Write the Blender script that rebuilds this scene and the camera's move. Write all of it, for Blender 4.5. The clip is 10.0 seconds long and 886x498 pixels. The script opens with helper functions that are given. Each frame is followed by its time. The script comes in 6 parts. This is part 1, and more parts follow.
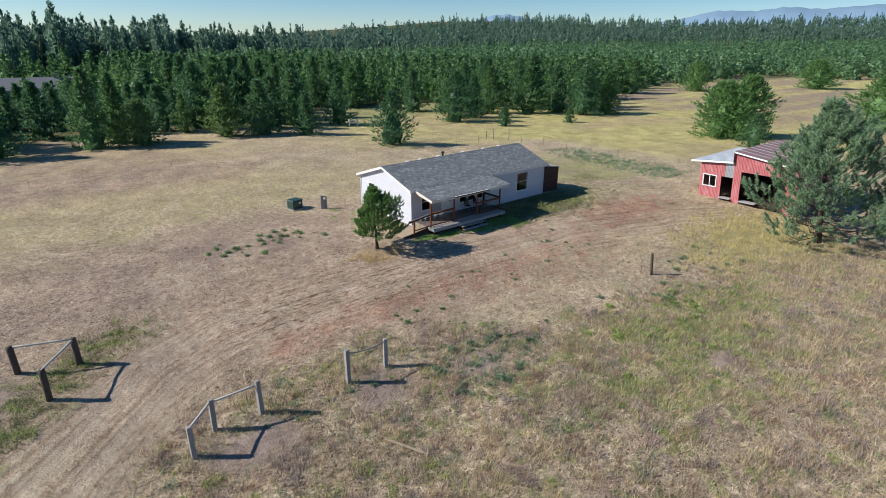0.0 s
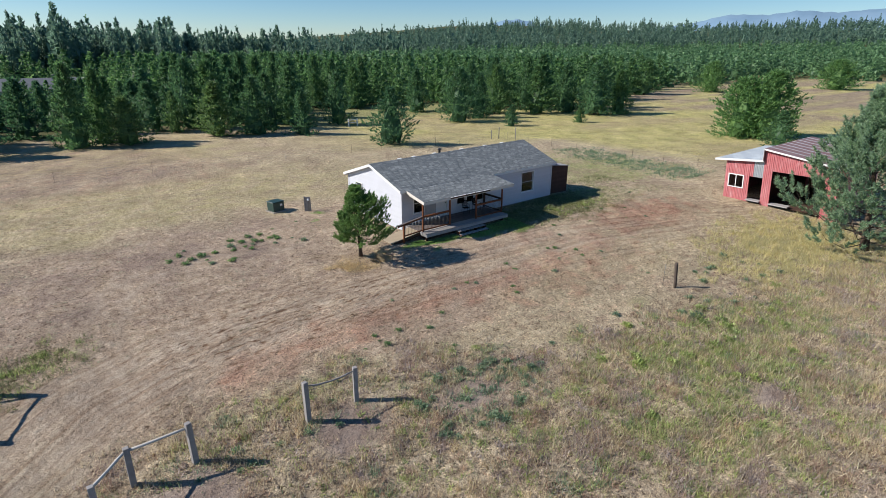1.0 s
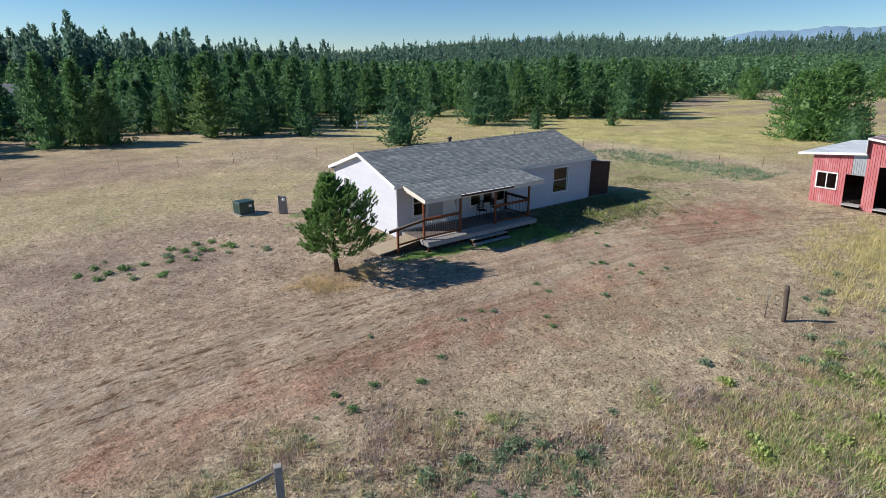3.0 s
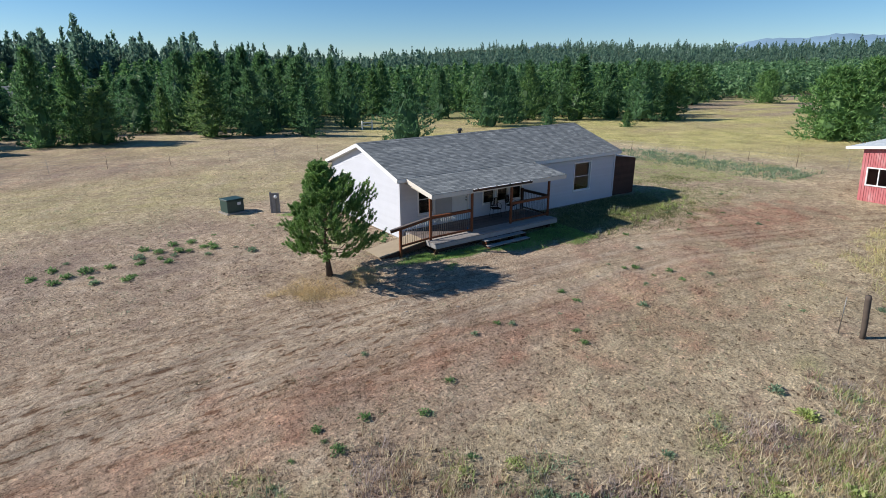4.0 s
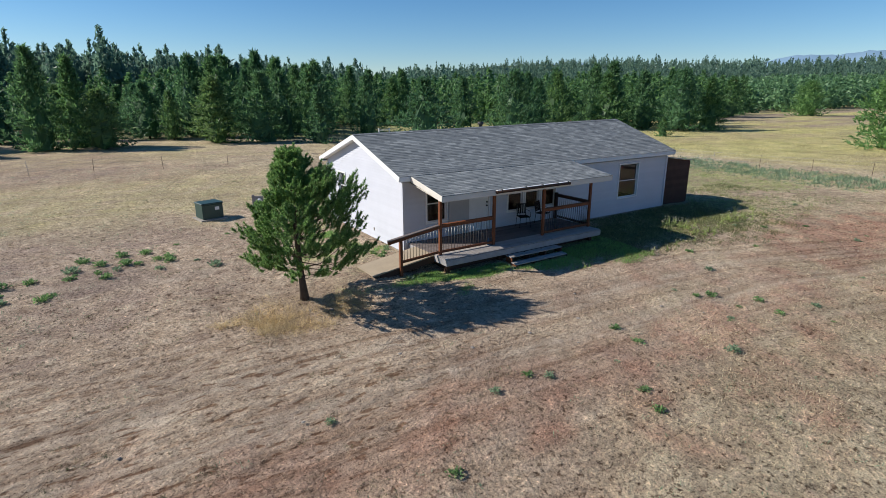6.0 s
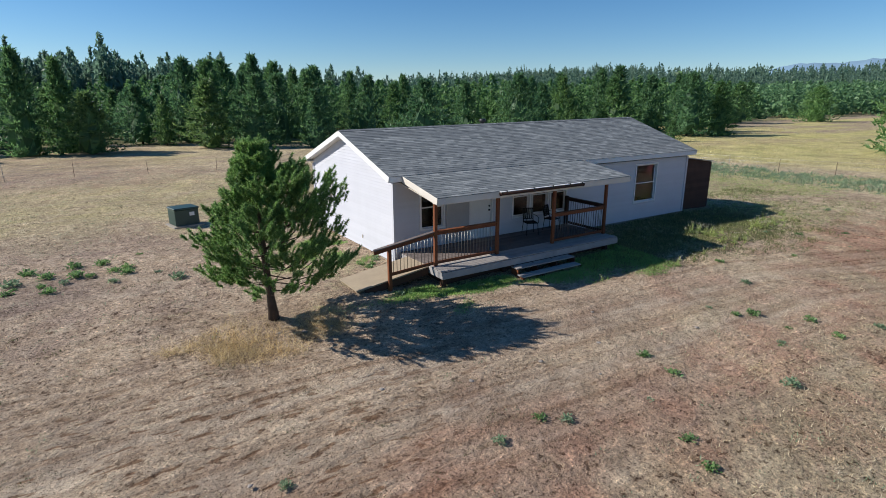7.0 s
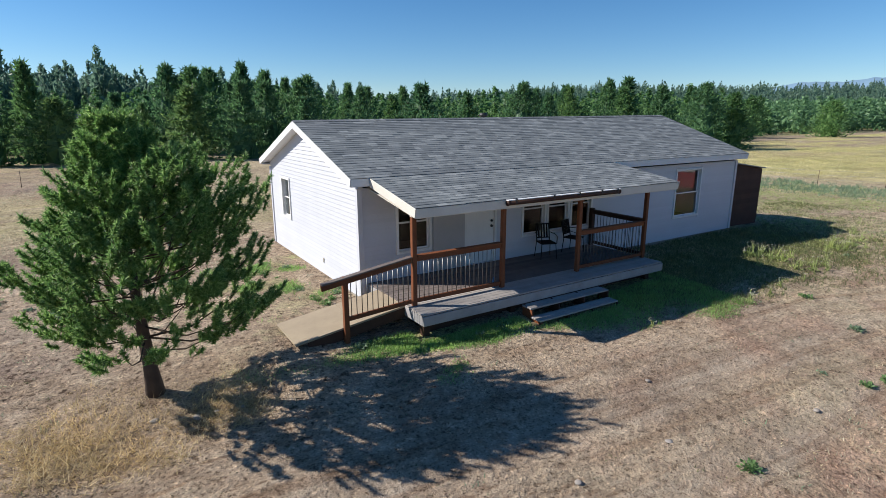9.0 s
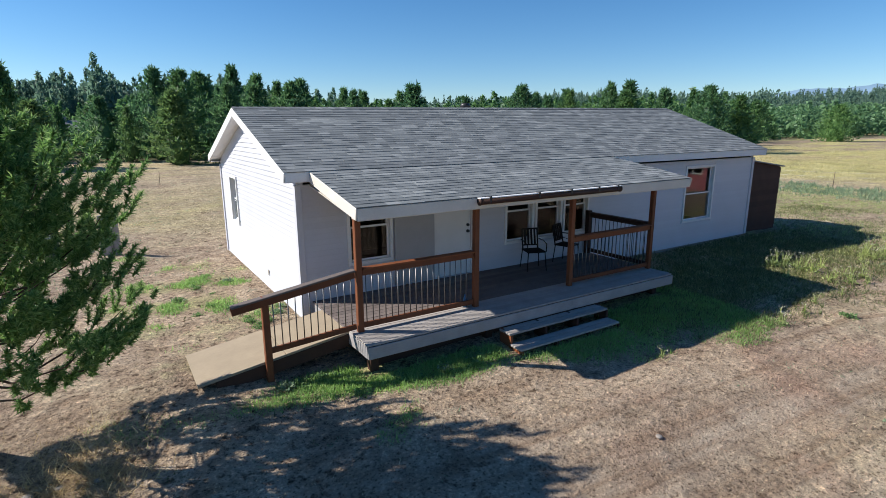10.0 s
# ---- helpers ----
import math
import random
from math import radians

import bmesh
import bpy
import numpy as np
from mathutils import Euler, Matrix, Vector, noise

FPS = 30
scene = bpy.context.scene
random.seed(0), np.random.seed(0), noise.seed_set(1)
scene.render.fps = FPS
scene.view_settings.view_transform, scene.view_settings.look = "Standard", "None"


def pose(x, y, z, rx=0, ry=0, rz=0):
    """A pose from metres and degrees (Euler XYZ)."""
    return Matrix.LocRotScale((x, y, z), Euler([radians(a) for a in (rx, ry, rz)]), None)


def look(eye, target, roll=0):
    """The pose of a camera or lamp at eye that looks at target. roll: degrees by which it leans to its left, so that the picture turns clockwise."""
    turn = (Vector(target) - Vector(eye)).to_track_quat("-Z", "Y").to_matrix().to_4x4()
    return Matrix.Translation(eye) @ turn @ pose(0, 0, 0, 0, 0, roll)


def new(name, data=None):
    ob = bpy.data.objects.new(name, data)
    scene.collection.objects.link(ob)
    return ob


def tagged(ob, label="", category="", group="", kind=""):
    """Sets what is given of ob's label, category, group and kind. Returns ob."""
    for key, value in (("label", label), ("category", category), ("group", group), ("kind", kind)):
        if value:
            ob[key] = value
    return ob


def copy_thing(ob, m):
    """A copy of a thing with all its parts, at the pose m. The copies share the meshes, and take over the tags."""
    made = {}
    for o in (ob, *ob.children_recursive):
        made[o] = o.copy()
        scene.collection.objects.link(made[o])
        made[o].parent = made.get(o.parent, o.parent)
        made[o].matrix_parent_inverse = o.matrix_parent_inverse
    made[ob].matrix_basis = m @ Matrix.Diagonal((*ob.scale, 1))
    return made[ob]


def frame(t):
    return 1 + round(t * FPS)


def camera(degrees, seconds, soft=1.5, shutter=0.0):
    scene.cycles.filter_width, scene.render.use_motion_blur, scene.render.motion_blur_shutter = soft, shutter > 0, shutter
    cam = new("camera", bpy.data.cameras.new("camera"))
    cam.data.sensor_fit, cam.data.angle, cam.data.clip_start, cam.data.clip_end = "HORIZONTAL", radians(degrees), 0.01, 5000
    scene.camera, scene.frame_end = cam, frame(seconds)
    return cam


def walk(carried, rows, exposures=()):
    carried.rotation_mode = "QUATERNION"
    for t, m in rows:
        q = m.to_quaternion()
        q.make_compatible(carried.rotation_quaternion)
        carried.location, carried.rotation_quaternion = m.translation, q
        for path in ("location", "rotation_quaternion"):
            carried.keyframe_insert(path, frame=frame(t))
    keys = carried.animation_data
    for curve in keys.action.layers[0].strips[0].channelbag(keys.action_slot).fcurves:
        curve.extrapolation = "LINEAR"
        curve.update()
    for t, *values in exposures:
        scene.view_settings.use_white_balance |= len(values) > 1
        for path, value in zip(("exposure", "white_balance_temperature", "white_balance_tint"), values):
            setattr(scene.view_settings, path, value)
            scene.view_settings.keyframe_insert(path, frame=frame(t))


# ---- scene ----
cam = camera(79.6, 10.0, soft=0.7)
PATH = [
    (0, (-23.006, -31.205, 13.442), (-21.807, -29.774, 12.723), 0.3),
    (0.5, (-21.17, -29.978, 12.821), (-19.974, -28.543, 12.107), 0.3),
    (1, (-19.505, -28.631, 12.011), (-18.33, -27.173, 11.309), 0.1),
    (1.5, (-17.876, -27.137, 11.202), (-16.713, -25.662, 10.515), 0.1),
    (2, (-16.409, -25.566, 10.363), (-15.257, -24.076, 9.692), -0.0),
    (2.5, (-15.051, -24.096, 9.577), (-13.914, -22.588, 8.919), -0.1),
    (4, (-12.14, -20.216, 7.582), (-11.031, -18.671, 6.962), -0.2),
    (4.5, (-11.498, -19.282, 7.086), (-10.408, -17.72, 6.479), -0.2),
    (5, (-10.786, -18.341, 6.645), (-9.715, -16.76, 6.051), -0.2),
    (5.5, (-9.908, -17.36, 6.343), (-8.85, -15.765, 5.764), -0.1),
    (7, (-7.611, -14.629, 5.45), (-6.566, -13.01, 4.915), -0.2),
    (7.5, (-6.977, -13.667, 5.131), (-5.929, -12.044, 4.615), 0.0),
    (8, (-6.315, -12.743, 4.91), (-5.269, -11.113, 4.409), -0.0),
    (8.5, (-5.583, -11.891, 4.716), (-4.54, -10.255, 4.228), -0.2),
    (9, (-4.76, -11.0, 4.503), (-3.716, -9.362, 4.029), -0.1),
    (9.5, (-3.798, -10.275, 4.236), (-2.76, -8.629, 3.775), -0.3),
    (10, (-2.889, -9.537, 4.01), (-1.849, -7.888, 3.563), -0.3),
]
walk(cam, [(t, look(eye, target, roll)) for t, eye, target, roll in PATH], [(0, 0.0), (5.5, 0.01), (7.5, -0.02), (8.5, 0.06), (10, 0.25)])

# ---- world, sun ----
SUN_WAY = Vector((0.82 * 0.815, -0.57 * 0.815, -0.58)).normalized()      # the way the sunlight travels
world = bpy.data.worlds.new("sky")
scene.world = world
world.use_nodes = True
wn = world.node_tree.nodes
wl = world.node_tree.links
sky = wn.new("ShaderNodeTexSky")
sky.sky_type = "NISHITA"
sky.sun_disc = False
sky.sun_elevation = math.asin(-SUN_WAY.z)
sky.sun_rotation = math.atan2(-SUN_WAY.x, -SUN_WAY.y)
sky.altitude = 900
sky.air_density, sky.dust_density, sky.ozone_density = 1.0, 0.1, 5.0
rich = wn.new("ShaderNodeHueSaturation")
rich.inputs["Saturation"].default_value = 1.2
wl.new(sky.outputs[0], rich.inputs["Color"])
wl.new(rich.outputs[0], wn["Background"].inputs[0])
wn["Background"].inputs[1].default_value = 0.109
sun = new("sun", bpy.data.lights.new("sun", "SUN"))
sun.data.energy, sun.data.angle, sun.data.color = 6.3, radians(0.53), (1.0, 0.95, 0.87)
sun.matrix_world = look((0, 0, 60), Vector((0, 0, 60)) + SUN_WAY)

# ---- materials ----


class Mat:
    """A node material with a Principled surface and short ways to add noise."""

    def __init__(self, name, rough=0.8, metal=0.0, spec=0.3):
        self.m = bpy.data.materials.new(name)
        self.m.use_nodes = True
        self.t = self.m.node_tree
        self.b = self.t.nodes["Principled BSDF"]
        self.b.inputs["Roughness"].default_value = rough
        self.b.inputs["Metallic"].default_value = metal
        self.b.inputs["Specular IOR Level"].default_value = spec
        self.co = None

    def n(self, kind, **kw):
        node = self.t.nodes.new(kind)
        for k, v in kw.items():
            node.inputs[k].default_value = v
        return node

    def link(self, a, b):
        self.t.links.new(a, b)

    def coord(self, scale=(1, 1, 1)):
        if self.co is None:
            self.co = self.n("ShaderNodeNewGeometry")
        mp = self.n("ShaderNodeMapping", Scale=scale)
        self.link(self.co.outputs["Position"], mp.inputs["Vector"])
        return mp.outputs[0]

    def noise(self, size, detail=4, stretch=(1, 1, 1), rough=0.6):
        node = self.n("ShaderNodeTexNoise", Scale=1.0 / size, Detail=detail, Roughness=rough)
        self.link(self.coord(stretch), node.inputs["Vector"])
        return node.outputs["Fac"]

    def ramp(self, fac, *stops):
        node = self.n("ShaderNodeValToRGB")
        el = node.color_ramp.elements
        while len(el) < len(stops):
            el.new(0.5)
        for e, (pos, col) in zip(el, stops):
            e.position, e.color = pos, (*col, 1) if len(col) == 3 else col
        self.link(fac, node.inputs[0])
        return node.outputs[0]

    def mix(self, fac, a, b, mode="MIX"):
        node = self.t.nodes.new("ShaderNodeMix")
        node.data_type, node.blend_type = "RGBA", mode
        for sock, v in ((node.inputs[0], fac), (node.inputs[6], a), (node.inputs[7], b)):
            if isinstance(v, (int, float)):
                sock.default_value = v
            elif isinstance(v, tuple):
                sock.default_value = (*v, 1)
            else:
                self.link(v, sock)
        return node.outputs[2]

    def attr(self, name):
        node = self.t.nodes.new("ShaderNodeAttribute")
        node.attribute_name = name
        return node.outputs["Fac"]

    def math(self, op, a, b=0.0):
        node = self.t.nodes.new("ShaderNodeMath")
        node.operation = op
        for sock, v in zip(node.inputs, (a, b)):
            if isinstance(v, (int, float)):
                sock.default_value = v
            else:
                self.link(v, sock)
        return node.outputs[0]

    def rand(self):
        return self.n("ShaderNodeObjectInfo").outputs["Random"]

    def island(self):
        return self.n("ShaderNodeNewGeometry").outputs["Random Per Island"]

    def colour(self, c):
        if isinstance(c, tuple):
            self.b.inputs["Base Color"].default_value = (*c, 1)
        else:
            self.link(c, self.b.inputs["Base Color"])
        return self

    def bump(self, height, strength=0.4, dist=0.02):
        node = self.n("ShaderNodeBump", Strength=strength, Distance=dist)
        self.link(height, node.inputs["Height"])
        self.link(node.outputs[0], self.b.inputs["Normal"])
        return self


def worn(name, col, dark, size=0.4, grain=0.03, stretch=(1, 1, 1), rough=0.75, var=0.12, bump=0.25, spec=0.3, metal=0.0):
    """A surface of one colour with stains, grain and a small change from piece to piece."""
    m = Mat(name, rough, metal, spec)
    base = m.mix(m.ramp(m.noise(size, 5), (0.35, (0, 0, 0)), (0.75, (1, 1, 1))), col, dark)
    g = m.noise(grain, 4, stretch)
    base = m.mix(0.35, base, m.mix(g, tuple(c * 0.55 for c in col), tuple(min(1, c * 1.3) for c in col)))
    v = m.ramp(m.rand(), (0, (1 - var,) * 3), (1, (1 + var * 0.6,) * 3))
    m.colour(m.mix(1.0, base, v, "MULTIPLY"))
    m.bump(g, bump, 0.006)
    return m.m


SIDING = worn("white vinyl siding", (0.57, 0.58, 0.635), (0.51, 0.52, 0.57), 1.2, 0.02, (1, 1, 1), 0.5, 0.03, 0.05)
TRIM = worn("white painted trim", (0.78, 0.78, 0.78), (0.69, 0.68, 0.67), 0.5, 0.02, (1, 1, 1), 0.55, 0.05, 0.1)
CREAM = worn("cream painted fascia", (0.68, 0.64, 0.58), (0.58, 0.53, 0.47), 0.6, 0.02, (1, 1, 1), 0.6, 0.04, 0.1)
DOORGREY = worn("grey storm door", (0.42, 0.42, 0.43), (0.36, 0.36, 0.37), 0.5, 0.02, (1, 1, 1), 0.5, 0.02, 0.05)
CONCRETE = worn("foundation concrete", (0.34, 0.31, 0.27), (0.22, 0.19, 0.16), 0.3, 0.02, (1, 1, 1), 0.9, 0.1, 0.5)
REDWOOD = worn("reddish stained cedar", (0.20, 0.065, 0.026), (0.11, 0.038, 0.018), 0.25, 0.012, (1, 1, 0.15), 0.6, 0.18, 0.3)
DARKWOOD = worn("dark brown stained wood", (0.07, 0.033, 0.022), (0.045, 0.022, 0.016), 0.3, 0.012, (0.2, 1, 1), 0.65, 0.15, 0.3)
# Weathered grey, with some of the porch roof's shade put into the colour.
DECK = worn("weathered grey deck board darkened for porch shade", (0.18, 0.148, 0.138), (0.11, 0.09, 0.085), 0.3, 0.012, (0.12, 1, 1), 0.8, 0.2, 0.5)
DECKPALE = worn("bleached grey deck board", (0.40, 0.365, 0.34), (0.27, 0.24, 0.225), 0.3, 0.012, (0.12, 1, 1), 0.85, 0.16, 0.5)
DECKFACE = worn("pale weathered deck fascia", (0.40, 0.38, 0.38), (0.27, 0.25, 0.245), 0.35, 0.012, (0.12, 1, 1), 0.8, 0.1, 0.4)
RAMPWOOD = worn("tan plywood ramp", (0.36, 0.29, 0.205), (0.27, 0.215, 0.155), 0.35, 0.015, (0.2, 1, 1), 0.85, 0.05, 0.3)
OLDWOOD = worn("silvery weathered post", (0.33, 0.31, 0.30), (0.20, 0.185, 0.175), 0.2, 0.012, (1, 1, 0.1), 0.9, 0.15, 0.8)
PALERAIL = worn("pale bleached rail", (0.56, 0.53, 0.49), (0.40, 0.37, 0.34), 0.2, 0.012, (1, 1, 0.3), 0.9, 0.1, 0.6)
DARKPOST = worn("dark creosoted post", (0.10, 0.078, 0.064), (0.05, 0.04, 0.035), 0.2, 0.012, (1, 1, 0.1), 0.9, 0.15, 0.8)
SHEDWOOD = worn("dark brown shed siding", (0.085, 0.045, 0.032), (0.06, 0.03, 0.022), 0.4, 0.015, (0.15, 1, 1), 0.8, 0.15, 0.4)
CHAIRBROWN = worn("dark brown rough chair steel", (0.016, 0.013, 0.012), (0.024, 0.02, 0.018), 0.1, 0.01, (1, 1, 1), 0.85, 0.1, 0.05, 0.2)
BLACKMETAL = worn("black metal", (0.02, 0.02, 0.022), (0.03, 0.028, 0.028), 0.1, 0.01, (1, 1, 1), 0.45, 0.1, 0.05, 0.5)
GREENBOX = worn("green enamelled steel", (0.025, 0.06, 0.05), (0.02, 0.045, 0.04), 0.3, 0.02, (1, 1, 1), 0.45, 0.05, 0.05, 0.5)
GALV = worn("galvanised sheet", (0.5, 0.53, 0.56), (0.38, 0.41, 0.44), 0.6, 0.03, (1, 1, 1), 0.42, 0.1, 0.05, 0.5, 0.6)
RUSTROOF = worn("rust red metal roofing", (0.30, 0.16, 0.14), (0.40, 0.30, 0.29), 1.2, 0.05, (1, 1, 1), 0.55, 0.12, 0.1, 0.5, 0.2)
STEEL = worn("brushed steel", (0.24, 0.235, 0.225), (0.15, 0.145, 0.14), 0.1, 0.01, (1, 1, 1), 0.4, 0.1, 0.05, 0.5, 0.9)
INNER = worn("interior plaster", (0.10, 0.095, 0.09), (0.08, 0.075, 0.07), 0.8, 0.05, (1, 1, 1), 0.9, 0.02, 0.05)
ROCK = worn("grey field stone", (0.34, 0.3, 0.27), (0.2, 0.18, 0.16), 0.15, 0.02, (1, 1, 1), 0.9, 0.2, 0.6)
BARK = worn("pine bark", (0.11, 0.075, 0.055), (0.05, 0.035, 0.028), 0.15, 0.02, (1, 1, 0.25), 0.95, 0.15, 0.9)
BLUE = worn("blue plastic", (0.03, 0.12, 0.25), (0.03, 0.09, 0.2), 0.1, 0.02, (1, 1, 1), 0.4, 0.05, 0.05)
PALEWALL = worn("pale painted wall", (0.6, 0.62, 0.64), (0.5, 0.52, 0.55), 1.0, 0.1, (1, 1, 1), 0.7, 0.05, 0.05)


def red_metal():
    m = Mat("faded red metal sheet", 0.55, 0.0, 0.35)
    fade = m.ramp(m.noise(0.55, 6, (1, 1, 0.35), 0.75), (0.40, (0.44, 0.115, 0.125)), (0.56, (0.53, 0.20, 0.21)), (0.72, (0.62, 0.40, 0.40)))
    m.colour(m.mix(0.3, fade, m.mix(m.noise(0.06, 3, (1, 1, 0.1)), (0.33, 0.075, 0.085), (0.55, 0.19, 0.20))))
    return m.m


def shingle_mat():
    m = Mat("grey asphalt shingle", 0.92, 0.0, 0.2)
    tab = m.ramp(m.math("FRACT", m.math("ADD", m.rand(), m.island())), (0, (0.142, 0.157, 0.164)), (0.4, (0.172, 0.187, 0.194)), (0.8, (0.208, 0.225, 0.23)), (1, (0.27, 0.286, 0.288)))
    patch = m.ramp(m.noise(0.9, 4, (0.5, 2.0, 2.0)), (0.3, (0.86, 0.86, 0.88)), (0.7, (1.10, 1.09, 1.08)))
    grit = m.noise(0.012, 2)
    m.colour(m.mix(1.0, m.mix(1.0, tab, patch, "MULTIPLY"), m.ramp(grit, (0.3, (0.7, 0.7, 0.7)), (0.7, (1.25, 1.25, 1.25))), "MULTIPLY"))
    m.bump(grit, 0.5, 0.004)
    return m.m


def glass_mat():
    m = Mat("window glass", 0.0, 0.0, 0.5)
    m.b.inputs["Transmission Weight"].default_value = 1.0
    m.b.inputs["IOR"].default_value = 1.3
    m.colour((0.86, 0.9, 0.9))
    return m.m


def needle_mat(name, low, mid, high, trans=0.25, vary=False):
    m = Mat(name, 0.5, 0.0, 0.4)
    c = m.ramp(m.island(), (0, low), (0.55, mid), (1, high))
    tone = m.ramp(m.rand(), (0, (0.8, 0.9, 1.0)), (0.5, (1.0, 1.02, 1.05)), (0.9, (1.1, 1.08, 0.92)), (1, (1.3, 1.1, 0.9)))
    drift = m.ramp(m.noise(0.9, 3), (0.3, (0.75, 0.78, 0.8)), (0.7, (1.15, 1.12, 1.0)))
    c = m.mix(1.0, m.mix(1.0, c, tone, "MULTIPLY") if vary else c, drift, "MULTIPLY")
    m.colour(c)
    tr = m.n("ShaderNodeBsdfTranslucent")
    m.link(c, tr.inputs["Color"])
    mx = m.n("ShaderNodeMixShader", Fac=trans)
    m.link(m.b.outputs[0], mx.inputs[1])
    m.link(tr.outputs[0], mx.inputs[2])
    m.link(mx.outputs[0], m.t.nodes["Material Output"].inputs["Surface"])
    return m.m


RED = red_metal()
SHINGLE = shingle_mat()
GLASS = glass_mat()
NEEDLE = needle_mat("pine needles", (0.082, 0.178, 0.046), (0.185, 0.345, 0.10), (0.41, 0.57, 0.22), 0.5)
NEEDLE_BLUE = needle_mat("grey green pine needles", (0.14, 0.235, 0.145), (0.28, 0.42, 0.26), (0.46, 0.60, 0.40), 0.5)
WOODS = needle_mat("conifer foliage", (0.058, 0.128, 0.062), (0.112, 0.23, 0.102), (0.195, 0.345, 0.145), 0.5, True)
# Aerial haze is put into the foliage colour: paler and bluer with distance.
FARWOODS = needle_mat("distant conifer foliage with blue haze in its colour", (0.10, 0.18, 0.145), (0.16, 0.265, 0.20), (0.225, 0.35, 0.25), 0.5)
BRIGHTWOODS = needle_mat("fresh green conifer foliage", (0.085, 0.185, 0.065), (0.165, 0.32, 0.11), (0.28, 0.46, 0.17), 0.5)
MIDWOODS = needle_mat("green conifer foliage with light haze in its colour", (0.095, 0.195, 0.10), (0.17, 0.31, 0.155), (0.25, 0.42, 0.21), 0.5)
DRY = needle_mat("dry grass", (0.46, 0.365, 0.24), (0.67, 0.555, 0.39), (0.85, 0.745, 0.565), 0.45)
GOLD = needle_mat("golden meadow grass", (0.49, 0.435, 0.21), (0.65, 0.58, 0.31), (0.80, 0.73, 0.46), 0.45)
STRAW = needle_mat("orange straw", (0.52, 0.37, 0.18), (0.70, 0.53, 0.29), (0.88, 0.71, 0.44), 0.4)
LEAFWEED = needle_mat("leafy green weeds", (0.10, 0.185, 0.07), (0.18, 0.31, 0.12), (0.31, 0.45, 0.19), 0.45)
WEED = needle_mat("green weeds", (0.26, 0.32, 0.11), (0.42, 0.50, 0.19), (0.60, 0.66, 0.31), 0.5)
# Olive weeds; the colour is lowered to carry part of the house's shade.
SHADEWEED = needle_mat("olive green low weeds darkened for house shade", (0.085, 0.105, 0.04), (0.17, 0.195, 0.08), (0.32, 0.335, 0.155), 0.4)
DARKWEED = needle_mat("dark olive weeds", (0.06, 0.065, 0.028), (0.115, 0.12, 0.05), (0.22, 0.215, 0.10), 0.3)
MAUVE = needle_mat("greyish mauve dead weeds", (0.33, 0.265, 0.25), (0.50, 0.41, 0.39), (0.68, 0.58, 0.56), 0.45)
DEADWEED = needle_mat("dead brown weeds", (0.19, 0.14, 0.13), (0.33, 0.255, 0.24), (0.52, 0.425, 0.40), 0.4)
LAWN = needle_mat("green grass", (0.19, 0.34, 0.09), (0.31, 0.50, 0.15), (0.46, 0.64, 0.26), 0.5)
SAGE = needle_mat("grey green weeds", (0.15, 0.225, 0.14), (0.25, 0.35, 0.22), (0.39, 0.50, 0.33), 0.45)
RUSTY = needle_mat("russet dry weeds", (0.33, 0.21, 0.16), (0.48, 0.33, 0.255), (0.66, 0.49, 0.39), 0.45)
FLOWER = worn("pale seed heads", (0.6, 0.55, 0.45), (0.5, 0.45, 0.35), 0.1, 0.01)


